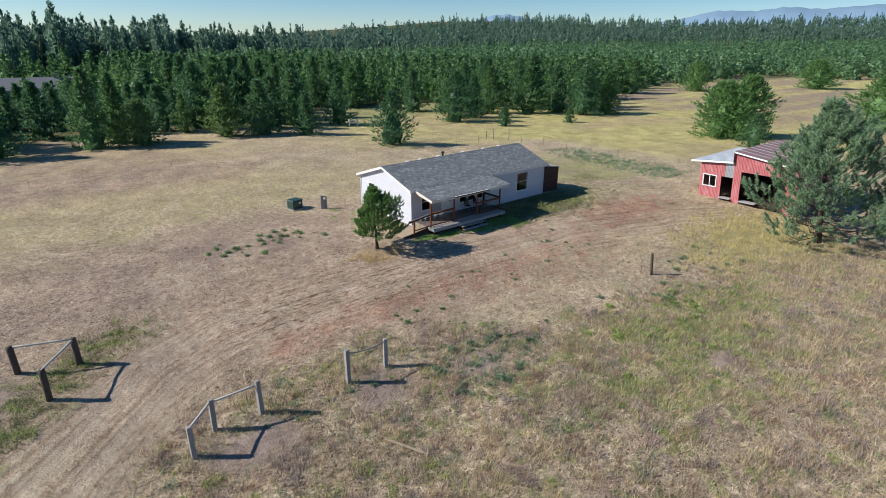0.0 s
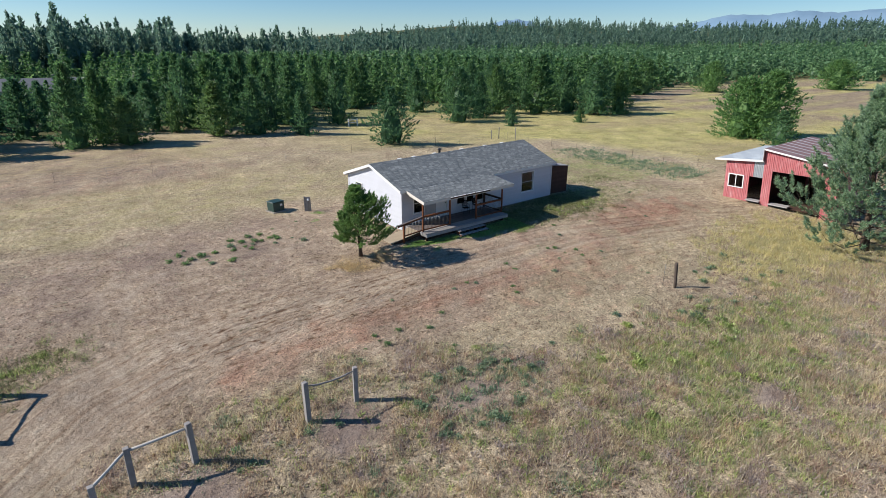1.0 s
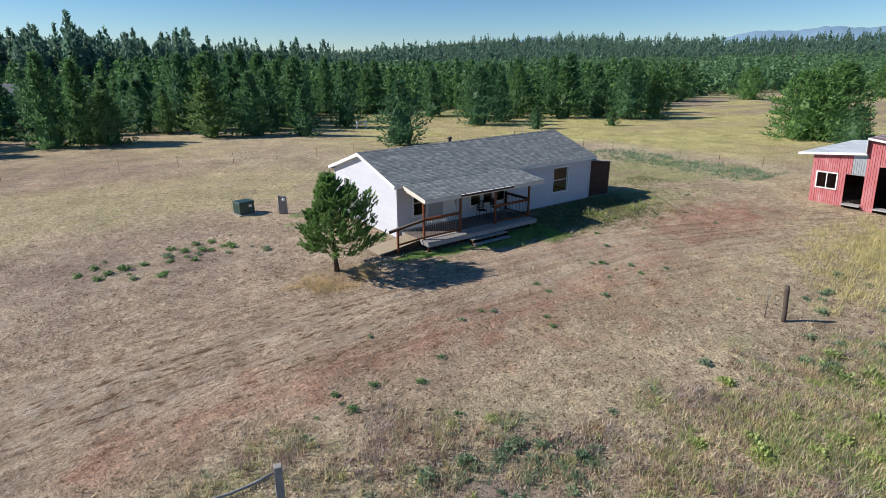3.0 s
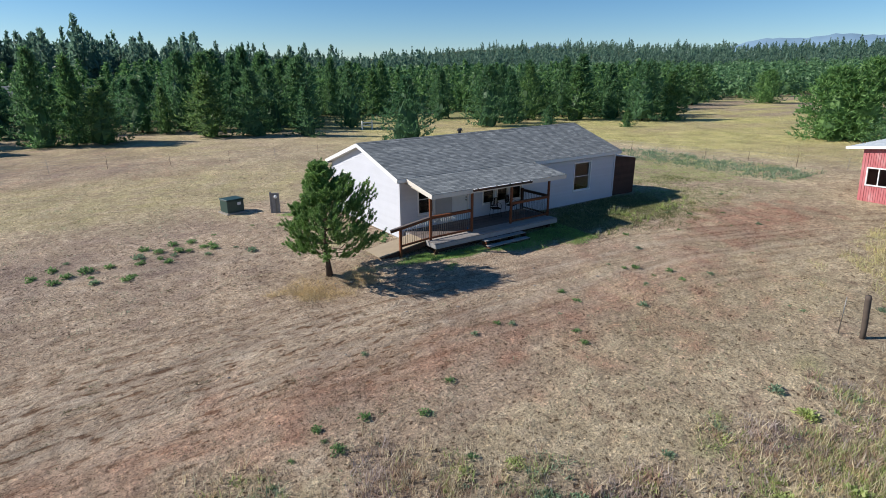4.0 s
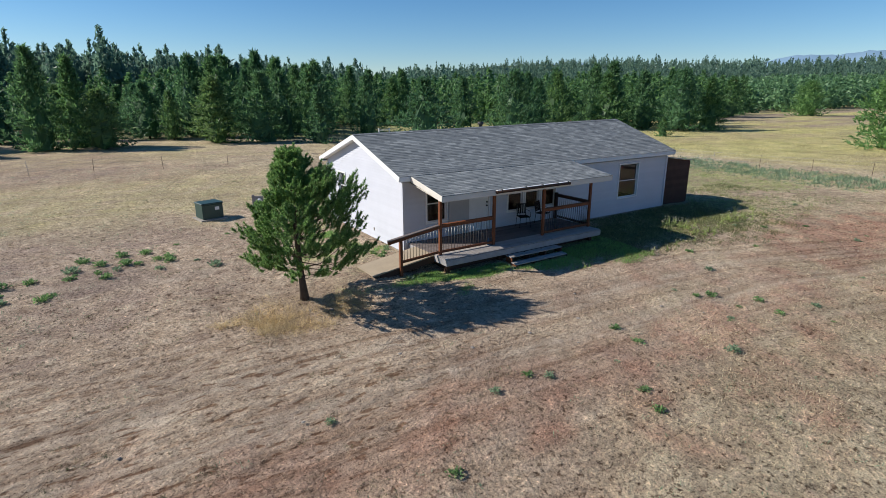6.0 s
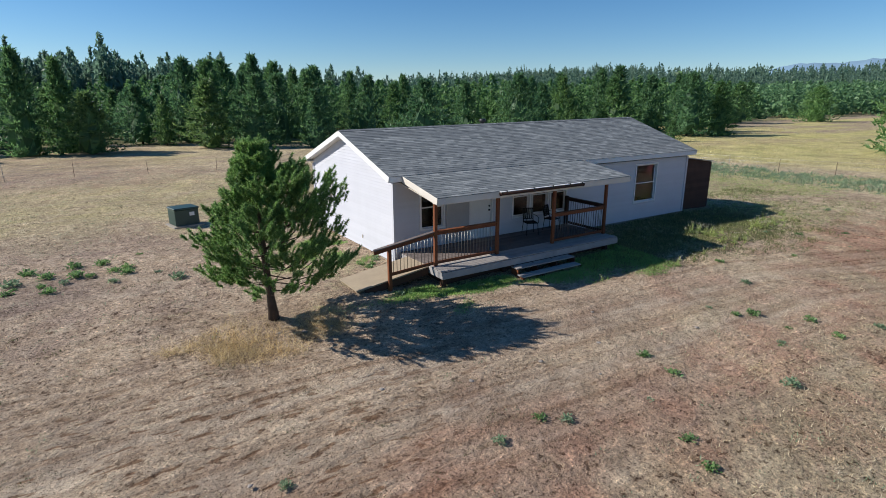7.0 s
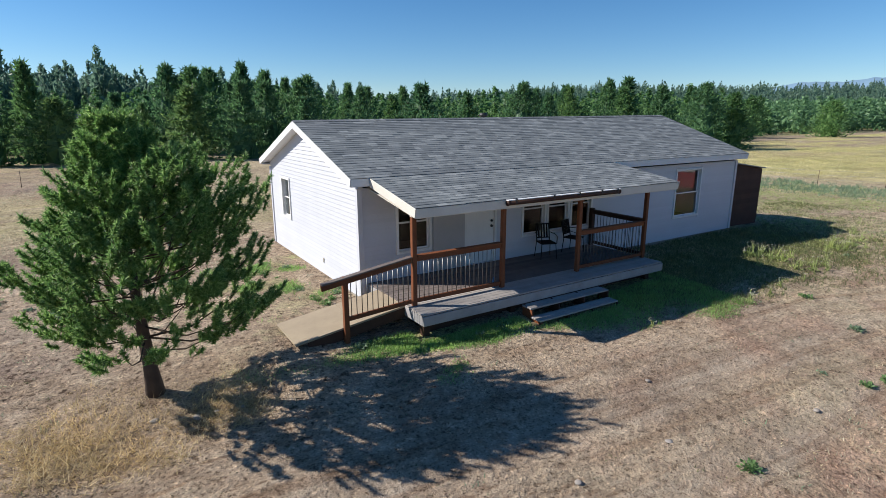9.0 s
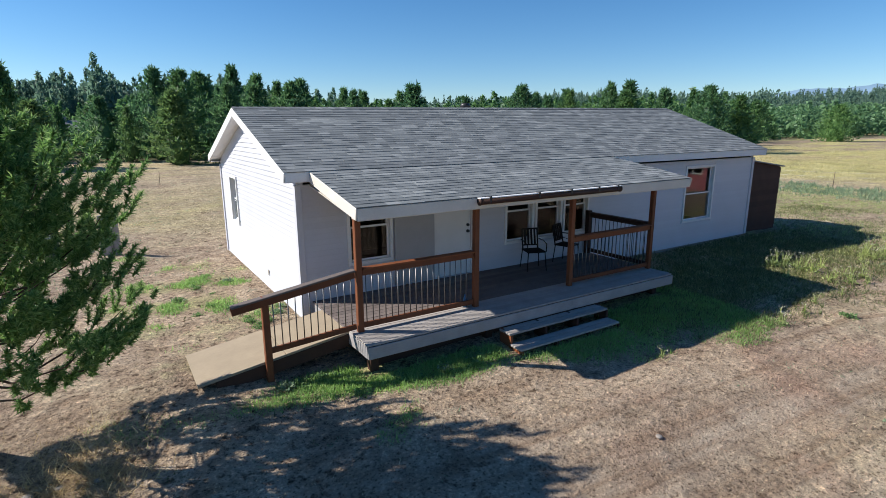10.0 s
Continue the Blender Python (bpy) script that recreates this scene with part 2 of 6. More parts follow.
def ground_mat():
    m = Mat("dry ground", 0.95, 0.0, 0.15)
    fine = m.noise(0.085, 6, rough=0.78)
    mid = m.noise(0.4, 6, rough=0.7)
    big = m.noise(3.5, 4)
    place = m.n("ShaderNodeSeparateXYZ")
    m.link(m.coord(), place.inputs[0])
    comb = m.n("ShaderNodeCombineXYZ")
    m.link(m.math("MULTIPLY", m.attr("aside"), 6.5), comb.inputs[0])
    m.link(m.math("MULTIPLY", place.outputs[0], 2.0), comb.inputs[1])
    m.link(m.math("MULTIPLY", place.outputs[1], 2.0), comb.inputs[2])
    node = m.n("ShaderNodeTexNoise", Scale=1.0, Detail=2.5, Roughness=0.55)
    m.link(comb.outputs[0], node.inputs["Vector"])
    streak = node.outputs["Fac"]
    soil = m.ramp(mid, (0.3, (0.29, 0.215, 0.155)), (0.48, (0.45, 0.355, 0.265)), (0.7, (0.60, 0.50, 0.395)))
    grass = m.ramp(mid, (0.28, (0.27, 0.215, 0.145)), (0.5, (0.49, 0.41, 0.285)), (0.75, (0.69, 0.60, 0.445)))
    patchy = m.math("ADD", m.attr("grass"), m.math("MULTIPLY", m.math("SUBTRACT", mid, 0.5), 1.8))
    c = m.mix(m.ramp(patchy, (0.35, (0, 0, 0)), (0.75, (1, 1, 1))), soil, grass)
    red = m.ramp(mid, (0.3, (0.265, 0.135, 0.095)), (0.7, (0.54, 0.335, 0.245)))
    patchy = m.math("ADD", m.attr("red"), m.math("MULTIPLY", m.math("SUBTRACT", mid, 0.5), 1.4))
    c = m.mix(m.ramp(patchy, (0.3, (0, 0, 0)), (0.9, (0.9, 0.9, 0.9))), c, red)
    gold = m.ramp(m.noise(2.5, 6, (1, 1, 1)), (0.3, (0.34, 0.345, 0.135)), (0.5, (0.50, 0.465, 0.20)), (0.7, (0.64, 0.575, 0.29)))
    gold = m.mix(m.ramp(m.noise(16, 4, (0.5, 1, 1)), (0.46, (0, 0, 0)), (0.62, (0.55, 0.55, 0.55))), gold, (0.43, 0.335, 0.235))
    c = m.mix(m.attr("gold"), c, gold)
    litter = m.ramp(mid, (0.34, (0.21, 0.165, 0.12)), (0.66, (0.70, 0.60, 0.46)))
    c = m.mix(m.attr("litter"), c, litter)
    mauve = m.ramp(mid, (0.3, (0.21, 0.15, 0.13)), (0.7, (0.42, 0.33, 0.29)))
    c = m.mix(m.attr("mauve"), c, mauve)
    green = m.ramp(mid, (0.3, (0.19, 0.205, 0.085)), (0.7, (0.44, 0.44, 0.215)))
    patchy = m.math("ADD", m.attr("green"), m.math("MULTIPLY", m.math("SUBTRACT", mid, 0.5), 1.5))
    c = m.mix(m.ramp(patchy, (0.3, (0, 0, 0)), (0.9, (0.9, 0.9, 0.9))), c, green)
    track = m.ramp(m.noise(0.5, 4), (0.3, (0.42, 0.33, 0.25)), (0.7, (0.60, 0.51, 0.41)))
    c = m.mix(m.math("MULTIPLY", m.attr("track"), m.ramp(mid, (0.3, (0.35,) * 3), (0.6, (1, 1, 1)))), c, track)
    # Short brown dashes: low-sun shadow of the ruts, put into the soil colour.
    rut_shade = m.ramp(streak, (0.36, (0.52, 0.42, 0.36)), (0.42, (0.99, 0.98, 0.97)), (0.7, (1.1, 1.1, 1.1)))
    comb = m.n("ShaderNodeCombineXYZ")
    m.link(m.math("MULTIPLY", m.attr("aside"), 3.4), comb.inputs[0])
    m.link(m.math("MULTIPLY", place.outputs[0], 0.10), comb.inputs[1])
    node = m.n("ShaderNodeTexNoise", Scale=1.0, Detail=3, Roughness=0.6)
    m.link(comb.outputs[0], node.inputs["Vector"])
    # Longer streaks along the drive, rut shadow again multiplied into the colour.
    long = m.ramp(node.outputs["Fac"], (0.38, (0.80, 0.74, 0.70)), (0.5, (1.02, 1.01, 1.0)), (0.64, (1.14, 1.14, 1.13)))
    c = m.mix(m.attr("dash"), c, m.mix(1.0, c, rut_shade, "MULTIPLY"))
    c = m.mix(m.attr("streak"), c, m.mix(1.0, c, long, "MULTIPLY"))
    bare = m.ramp(m.noise(0.7, 4), (0.3, (0.29, 0.215, 0.175)), (0.7, (0.47, 0.385, 0.33)))
    c = m.mix(m.attr("bare"), c, bare)
    floor = m.ramp(mid, (0.3, (0.07, 0.08, 0.035)), (0.7, (0.15, 0.15, 0.07)))
    c = m.mix(m.attr("wood"), c, floor)
    speck = m.mix(1.0, c, m.ramp(fine, (0.32, (0.24, 0.205, 0.18)), (0.45, (1, 1, 1)), (0.68, (1.75, 1.7, 1.6))), "MULTIPLY")
    rough = m.math("SUBTRACT", 1.0, m.math("MAXIMUM", m.math("MULTIPLY", m.attr("dash"), 0.4), m.math("MULTIPLY", m.math("MAXIMUM", m.attr("track"), m.attr("bare")), 0.8)))
    c = m.mix(rough, c, speck)
    # Pale chips, and dark marks that put tiny clod shadows into the colour.
    chip_shade = m.ramp(m.noise(0.035, 2), (0.33, (0.36, 0.32, 0.29)), (0.41, (1, 1, 1)), (0.6, (1, 1, 1)), (0.68, (1.5, 1.48, 1.42)))
    c = m.mix(1.0, c, chip_shade, "MULTIPLY")
    # Larger dark marks: weed specks and clod shadows, both as colour.
    clod_shade = m.ramp(m.noise(0.17, 3, rough=0.65), (0.33, (0.40, 0.34, 0.30)), (0.42, (0.95, 0.94, 0.93)), (0.60, (0.97, 0.96, 0.95)), (0.70, (1.3, 1.28, 1.24)))
    c = m.mix(rough, c, m.mix(1.0, c, clod_shade, "MULTIPLY"))
    c = m.mix(1.0, c, m.ramp(big, (0.3, (0.66, 0.64, 0.64)), (0.7, (1.02, 1.01, 0.99))), "MULTIPLY")
    m.colour(c)
    relief = m.math("ADD", m.math("MULTIPLY", mid, 1.0), m.math("MULTIPLY", fine, 0.45))
    relief = m.math("ADD", relief, m.math("MULTIPLY", m.math("MULTIPLY", streak, m.attr("dash")), 0.6))
    m.bump(relief, 1.0, 0.2)
    return m.m


GROUND = ground_mat()

# ---- building helpers ----


def raw(name, verts, faces, mat, parent=None, label="", smooth=False):
    me = bpy.data.meshes.new(name)
    me.from_pydata([tuple(v) for v in verts], [], [tuple(f) for f in faces])
    me.materials.append(mat)
    if smooth:
        me.polygons.foreach_set("use_smooth", [True] * len(me.polygons))
    ob = new(name, me)
    if parent is not None:
        ob.parent = parent
    return tagged(ob, label)


def tris(name, verts, mat, parent=None, label=""):
    """A mesh of loose triangles: verts is an array of shape (n, 3, 3)."""
    n = len(verts)
    me = bpy.data.meshes.new(name)
    me.vertices.add(3 * n)
    me.vertices.foreach_set("co", np.asarray(verts, np.float32).ravel())
    me.loops.add(3 * n)
    me.loops.foreach_set("vertex_index", np.arange(3 * n, dtype=np.int32))
    me.polygons.add(n)
    me.polygons.foreach_set("loop_start", np.arange(0, 3 * n, 3, dtype=np.int32))
    me.update(calc_edges=True)
    me.validate()
    me.materials.append(mat)
    ob = new(name, me)
    if parent is not None:
        ob.parent = parent
    return tagged(ob, label)


def part(name, bm, material, parent=None, label="", bevel=0.0, smooth=False):
    """Links a bmesh as one mesh object under a thing or a part."""
    if bevel:
        bmesh.ops.bevel(bm, geom=list(bm.edges), offset=bevel, segments=1, affect="EDGES", clamp_overlap=True)
    bmesh.ops.recalc_face_normals(bm, faces=list(bm.faces))
    me = bpy.data.meshes.new(name)
    bm.to_mesh(me)
    bm.free()
    me.materials.append(material)
    if smooth:
        me.polygons.foreach_set("use_smooth", [True] * len(me.polygons))
    ob = new(name, me)
    if parent is not None:
        ob.parent = parent
    return tagged(ob, label)


def add_box(bm, lo, hi, m=None):
    r = bmesh.ops.create_cube(bm, size=1.0)
    c = [(a + b) / 2 for a, b in zip(lo, hi)]
    s = [abs(b - a) for a, b in zip(lo, hi)]
    for v in r["verts"]:
        v.co = Vector((v.co.x * s[0] + c[0], v.co.y * s[1] + c[1], v.co.z * s[2] + c[2]))
        if m is not None:
            v.co = m @ v.co


def box(name, lo, hi, mat, parent=None, label="", bevel=0.006):
    bm = bmesh.new()
    add_box(bm, lo, hi)
    return part(name, bm, mat, parent, label, bevel)


def along(a, b, up=(0, 0, 1)):
    """The pose that lays x from a to b, with z as near to up as can be."""
    a, b = Vector(a), Vector(b)
    x = (b - a).normalized()
    y = Vector(up).cross(x)
    y = y.normalized() if y.length > 1e-4 else Vector((0, 1, 0))
    z = x.cross(y)
    m = Matrix((x, y, z)).transposed().to_4x4()
    m.translation = a
    return m, (b - a).length


def beam(name, a, b, w, h, mat, parent=None, label="", bevel=0.006, up=(0, 0, 1)):
    """A timber from a to b, w wide across and h high, its middle on the line."""
    m, n = along(a, b, up)
    bm = bmesh.new()
    add_box(bm, (0, -w / 2, -h / 2), (n, w / 2, h / 2), m)
    return part(name, bm, mat, parent, label, bevel)


def tube_into(bm, pts, radii, sides=7):
    rings = []
    for i, p in enumerate(pts):
        p = Vector(p)
        d = (Vector(pts[min(i + 1, len(pts) - 1)]) - Vector(pts[max(i - 1, 0)])).normalized()
        u = d.orthogonal().normalized()
        v = d.cross(u)
        rings.append([bm.verts.new(p + (u * math.cos(k * math.tau / sides) + v * math.sin(k * math.tau / sides)) * radii[i]) for k in range(sides)])
    for r, s in zip(rings, rings[1:]):
        for k in range(sides):
            bm.faces.new((r[k], r[(k + 1) % sides], s[(k + 1) % sides], s[k]))
    bm.faces.new(rings[0][::-1])
    bm.faces.new(rings[-1])


def tube(name, pts, radii, mat, parent=None, label="", sides=8, smooth=True):
    bm = bmesh.new()
    tube_into(bm, pts, radii, sides)
    return part(name, bm, mat, parent, label, 0, smooth)


def empty(name, at, label, category, group="", rz=0.0):
    ob = new(name)
    ob.matrix_basis = pose(*at, 0, 0, rz)
    return tagged(ob, label, category, group)


# ---- the lie of the land ----


def soft(v, a, b, k=2.0):
    v = np.asarray(v, float)
    low = a - k * (1 - np.exp(np.minimum(v - a, 0) / k))
    high = b + k * (1 - np.exp(np.minimum(b - v, 0) / k))
    return np.where(v < a, low, np.where(v > b, high, v))


def land(x, y):
    far = np.hypot(np.asarray(x, float) + 15, np.asarray(y, float) + 20)
    turn = np.degrees(np.arctan2(np.asarray(x, float) + 23, np.asarray(y, float) + 31))
    rise = np.interp(turn, (8, 38, 48, 60, 110), (4, 44, 46, 36, 36)) * np.clip((far - 285) / 615.0, 0, 1.1) ** 1.4
    x, y = soft(x, -20, 28), soft(y, -15, 3)
    return rise + 0.335 + 0.0084 * x + 0.03 * y - 0.00178 * x * y - 0.00265 * y * y - 0.00045 * x * x


def hgt(x, y):
    return float(land(x, y))


def lumps(x, y, size, seed):
    """Smooth waves of height -1 to 1 for arrays of places, from a few crossing sines."""
    g = np.random.RandomState(seed)
    out = 0
    for k in range(7):
        a, f, p = g.uniform(0, math.tau), g.uniform(0.6, 1.8) / size, g.uniform(0, math.tau)
        out = out + np.sin((x * math.cos(a) + y * math.sin(a)) * f * math.tau + p + 1.3 * np.sin((x * math.sin(a) - y * math.cos(a)) * f * 2.1 + p))
    return out / 4.0

# ---- ground ----


def near_line(x, y, pts, signed=False):
    """The distance of each place from a line of points; signed: negative on its other side."""
    best, side = np.full(np.shape(x), 1e9), np.ones(np.shape(x))
    for (ax, ay), (bx, by) in zip(pts, pts[1:]):
        dx, dy = bx - ax, by - ay
        s = np.clip(((x - ax) * dx + (y - ay) * dy) / (dx * dx + dy * dy), 0, 1)
        d = np.hypot(x - ax - s * dx, y - ay - s * dy)
        side = np.where(d < best, np.sign(dx * (y - ay) - dy * (x - ax)), side)
        best = np.minimum(best, d)
    return best * side if signed else best


def fade(v, a, b):
    s = np.clip((v - a) / (b - a), 0, 1)
    return s * s * (3 - 2 * s)


DRIVE = [(-30, -17), (-24.5, -11.5), (-22, -9.3), (-19.3, -7.1), (-16.2, -6.2), (-11.5, -6.1), (-5.8, -6.3), (0.7, -6.9), (9, -7.6), (19, -10.8), (26, -14)]
LOOP = [(-18.5, -6.5), (-18.3, -2.5), (-17, 1.3), (-15.2, 2.9), (-12, 4), (-7, 2.5)]
REDLINE = [(-14, -8.6), (-11.3, -8.4), (-7.9, -8.5), (-2.9, -8.7), (3.3, -9.2), (10, -9)]


def front(x, y):
    """Where the tall field grass stands, before the yard."""
    edge = np.interp(x, (-30, -14, -9.8, -5.5, -1.2, 4, 12, 25), (-9.5, -9.6, -10.0, -12.4, -15.2, -16.2, -18, -22))
    return fade(edge - y + 0.9 * lumps(x, y, 4.0, 45), -0.6, 1.4) * (1 - fade(-near_line(x, y, DRIVE), -3.0, -1.6)) * fade(-np.hypot(x, y), -60, -40)


def BARE(x, y):
    """Bare trodden soil at the foot of the gate posts and among the weeds."""
    out = np.zeros(np.shape(x))
    for cx, cy, rx, ry in ((-17.8, -13.7, 2.0, 1.1), (-12.2, -13.6, 1.6, 0.8), (-7.0, -15.4, 1.5, 0.85), (1.7, -23.0, 1.0, 0.6), (-25.6, -5.6, 1.4, 1.5), (-12.2, -14.4, 1.3, 0.6)):
        out = np.maximum(out, np.clip(1.5 - np.hypot((x - cx) / rx, (y - cy) / ry) + 0.25 * lumps(x, y, 1.2, 48), 0, 1))
    return out


def zones(x, y):
    w1, w2, w3 = lumps(x, y, 6.0, 1), lumps(x, y, 2.2, 2), lumps(x, y, 14.0, 3)
    drive = near_line(x, y, DRIVE) + 0.25 * w2
    ruts = np.exp(-((drive - 0.85) / 0.34) ** 2) + 0.55 * np.exp(-((drive - 2.0) / 0.3) ** 2) + 0.4 * np.exp(-((drive - 3.1) / 0.3) ** 2)
    loop = near_line(x, y, LOOP) + 0.15 * w2
    ruts = np.maximum(ruts, 0.8 * np.exp(-((loop - 0.7) / 0.3) ** 2))
    track = np.clip(ruts * 0.75 + (0.35 + 0.35 * fade(-x, 9, 15)) * fade(-drive, -3.5, -1.0) * (0.8 + 0.4 * w1), 0, 1) * fade(-x, -22, -8)
    track = np.maximum(track, 0.5 * np.clip(1.3 - np.hypot((x - 5) / 9, (y + 6.6) / 2.4) + 0.4 * w2, 0, 1))
    yard = 1 - fade(np.hypot((x + 8) / 22.0, (y + 1) / 11.0) + 0.10 * w1, 0.75, 1.15)
    grass = np.clip(0.72 + 0.22 * w1 + 0.12 * w2 - 0.5 * yard + 0.55 * np.clip(1.3 - np.hypot((x - 6) / 8, (y + 9.6) / 3.6), 0, 1), 0, 1)
    grass = grass * (1 - 0.9 * np.clip(1.3 - np.hypot((x + 18) / 1.8, (y + 13.6) / 1.0), 0, 1)) * (1 - 0.9 * np.clip(1.3 - np.hypot((x + 11.9) / 1.5, (y + 13.7) / 0.8), 0, 1))
    red = np.clip(1.15 - near_line(x, y, REDLINE) / 2.3 + 0.3 * w2, 0, 1) * 0.85
    red = np.maximum(red, np.clip(1.3 - np.hypot((x - 17) / 8.0, (y + 7.6) / 3.4) + 0.35 * w2, 0, 1))
    red = np.maximum(red, 0.75 * np.clip(1.1 - np.hypot((x - 12.7) / 3.0, (y + 24.6) / 1.6) + 0.2 * w2, 0, 1))
    red = np.maximum(red, 0.6 * np.clip(1.15 - np.hypot((x - 4) / 11, (y + 10.5) / 5.2) + 0.5 * w2, 0, 1))
    red = np.maximum(red, 0.75 * np.clip(1.1 - np.hypot((x - 6) / 6, (y + 5.9) / 1.3) + 0.6 * w2, 0, 1))
    red = np.maximum(red, 0.42 * fade(y + 2 * w1, 16, 24) * fade(-x, -8, 6))
    red = np.maximum(red, 0.5 * np.clip(1.1 - np.hypot((x - 13) / 5, (y + 24) / 4) + 0.3 * w2, 0, 1))
    red = np.maximum(red, 0.55 * fade(x, 60, 80) * fade(w3 + 0.3 * w1, -0.2, 0.5) * fade(y, -30, -10))
    far = fade(y + 0.28 * x + 2.0 * w3, 30, 38) * fade(x, 4, 30)
    red = np.maximum(red, 0.45 * np.clip(1.2 - np.hypot((x - 5) / 14, (y + 8.6) / 5.0) + 0.3 * w1, 0, 1))
    red = red * (0.75 + 0.55 * np.clip(0.15 + 1.2 * lumps(x, y, 1.7, 7), 0, 1))
    band = fade(y + 2.5 * w1, 8, 14) * fade(-y + 1.5 * w1, -29, -23) * fade(-x, -14, -2)
    edge = fade(y + 1.5 * w2, 33, 38) * fade(-y, -60, -52) * fade(-x, -10, 4)
    far = far * (1 - 0.75 * fade(x + 10 * w3, 74, 104) * fade(w3 + 0.35 * w1, -0.45, 0.25))
    gold = np.clip(far * (0.8 + 0.25 * w3) + 0.42 * band * (0.7 + 0.5 * w2) + 0.5 * edge * (0.6 + 0.5 * w1) + 0.9 * fade(x + 0.3 * w1, 38, 46) * fade(y, -18, -10), 0, 1)
    green = np.clip(1.4 - np.hypot((x - 1.1) / 2.9, (y + 2.5 + 0.12 * x) / 0.5) + 0.25 * w2, 0, 1)
    green = np.maximum(green, 0.9 * np.clip(1.5 - np.hypot((x - 8.6) / 4.9, (y + 2.4) / 1.75) + 0.2 * w2, 0, 1))
    green = np.maximum(green, 0.8 * np.clip(1.3 - np.hypot((x - 14.5) / 8, (y + 1.6) / 3.6) + 0.2 * w2, 0, 1))
    green = np.maximum(green, 0.72 * np.clip(1.1 - np.hypot((x - 2.5) / 9, (y + 20.5) / 5.0) + 0.5 * w1 + 0.35 * w2, 0, 1))
    green = np.maximum(green, 0.72 * np.clip(1.25 - np.hypot((x - 28) / 13, (y - 6) / 9) + 0.35 * w1, 0, 1))
    green = np.maximum(green, 0.95 * fade(y + 3 * w1, 52, 58) * fade(-y, -120, -80) * fade(x, 6, 16) * fade(-x, -110, -70))
    green = np.maximum(green, 0.4 * np.clip(1.1 - near_line(x, y, [(-27, -9.5), (-24.5, -6.2), (-22, -4.2), (-20.5, -3.2)]) / 1.7 + 0.3 * w2, 0, 1))
    green = np.maximum(green, 0.7 * np.clip(1.0 - np.hypot((x + 1.4) / 2.2, (y - 2.6) / 4.6) + 0.7 * w2, 0, 1))
    green = np.maximum(green, 0.5 * np.clip(1.15 - np.hypot((x + 13.5) / 4.5, (y + 11.2) / 1.5) + 0.4 * w2, 0, 1))
    streak = np.clip(1.25 - near_line(x, y, DRIVE) / 4.5 + 0.2 * w1, 0, 1)
    wood = fade(y + 4 * w1, 57, 66) * (1 - fade(x, 20, 30) * fade(-x, -66, -58) * fade(-y, -80, -72)) * (1 - fade(x - 1.0 * (y - 60) / 0.36, 80, 105) * fade(-x + 0.3 * y, -245, -228))
    wood = np.maximum(wood, fade(np.hypot(x, y), 300, 330))
    return {"track": track, "grass": grass, "red": red, "gold": gold, "green": green, "streak": streak, "wood": wood, "litter": 0.7 * front(x, y) * (1 - BARE(x, y)), "bare": BARE(x, y), "aside": near_line(x, y, DRIVE, True), "dash": streak * fade(-x + 1.5 * w1, -3, 6) * fade(x + w1, -20, -15), "mauve": np.maximum(0.8 * front(x, y) * np.clip(1.5 * np.clip(lumps(x, y, 4.0, 49) - 0.2, 0, 1) - green, 0, 1), fade(-x, 2, 9) * fade(y + 2 * w2, -5, 3) * np.clip(0.38 + 0.35 * w1 + 0.3 * w2, 0, 0.75) * (1 - 0.85 * band) * fade(-y, -60, -40) + 0.75 * fade(x + 10 * w3, 74, 104) * fade(w3 + 0.35 * w1, -0.45, 0.25) * fade(-x, -275, -255))}, ruts


def make_ground():
    def axis(a, b, step, reach):
        fine = list(np.arange(a, b + step / 2, step))
        out = step
        lo, hi = [], []
        while sum(lo) < reach:
            out *= 1.25
            lo.append(out)
        left = [a - s for s in np.cumsum(lo)][::-1]
        right = [b + s for s in np.cumsum(lo)]
        return np.array(left + fine + right)
    xs, ys = axis(-36, 46, 0.32, 4200), axis(-34, 44, 0.32, 4200)
    gx, gy = np.meshgrid(xs, ys)
    z, ruts = zones(gx, gy)
    near = np.exp(-(np.hypot(gx, gy) / 70.0) ** 4)
    gz = land(gx, gy) + near * (0.022 * lumps(gx, gy, 1.6, 5) + 0.035 * lumps(gx, gy, 5.0, 6) - 0.035 * ruts)
    gz = gz + 0.10 * np.exp(-(np.hypot(gx + 4.5, gy + 2.1) / 0.9) ** 2) + 0.13 * np.exp(-(np.hypot(gx + 2.3, gy + 1.2) / 1.0) ** 2)
    me = bpy.data.meshes.new("ground")
    nx, ny = len(xs), len(ys)
    co = np.stack([gx, gy, gz], -1).reshape(-1, 3)
    i = np.arange(nx * ny).reshape(ny, nx)
    q = np.stack([i[:-1, :-1], i[:-1, 1:], i[1:, 1:], i[1:, :-1]], -1).reshape(-1, 4)
    me.vertices.add(len(co))
    me.vertices.foreach_set("co", co.astype(np.float32).ravel())
    me.loops.add(q.size)
    me.loops.foreach_set("vertex_index", q.astype(np.int32).ravel())
    me.polygons.add(len(q))
    me.polygons.foreach_set("loop_start", np.arange(0, q.size, 4, dtype=np.int32))
    me.polygons.foreach_set("use_smooth", np.ones(len(q), bool))
    me.update(calc_edges=True)
    for name, val in z.items():
        at = me.attributes.new(name, "FLOAT", "POINT")
        at.data.foreach_set("value", (val if name == "aside" else np.clip(val, 0, 1)).astype(np.float32).ravel())
    me.materials.append(GROUND)
    tagged(new("ground", me), "dry tan field with bare soil, wheel tracks and patches of weeds", "ground", kind="structure")


make_ground()

# ---- distant hills ----


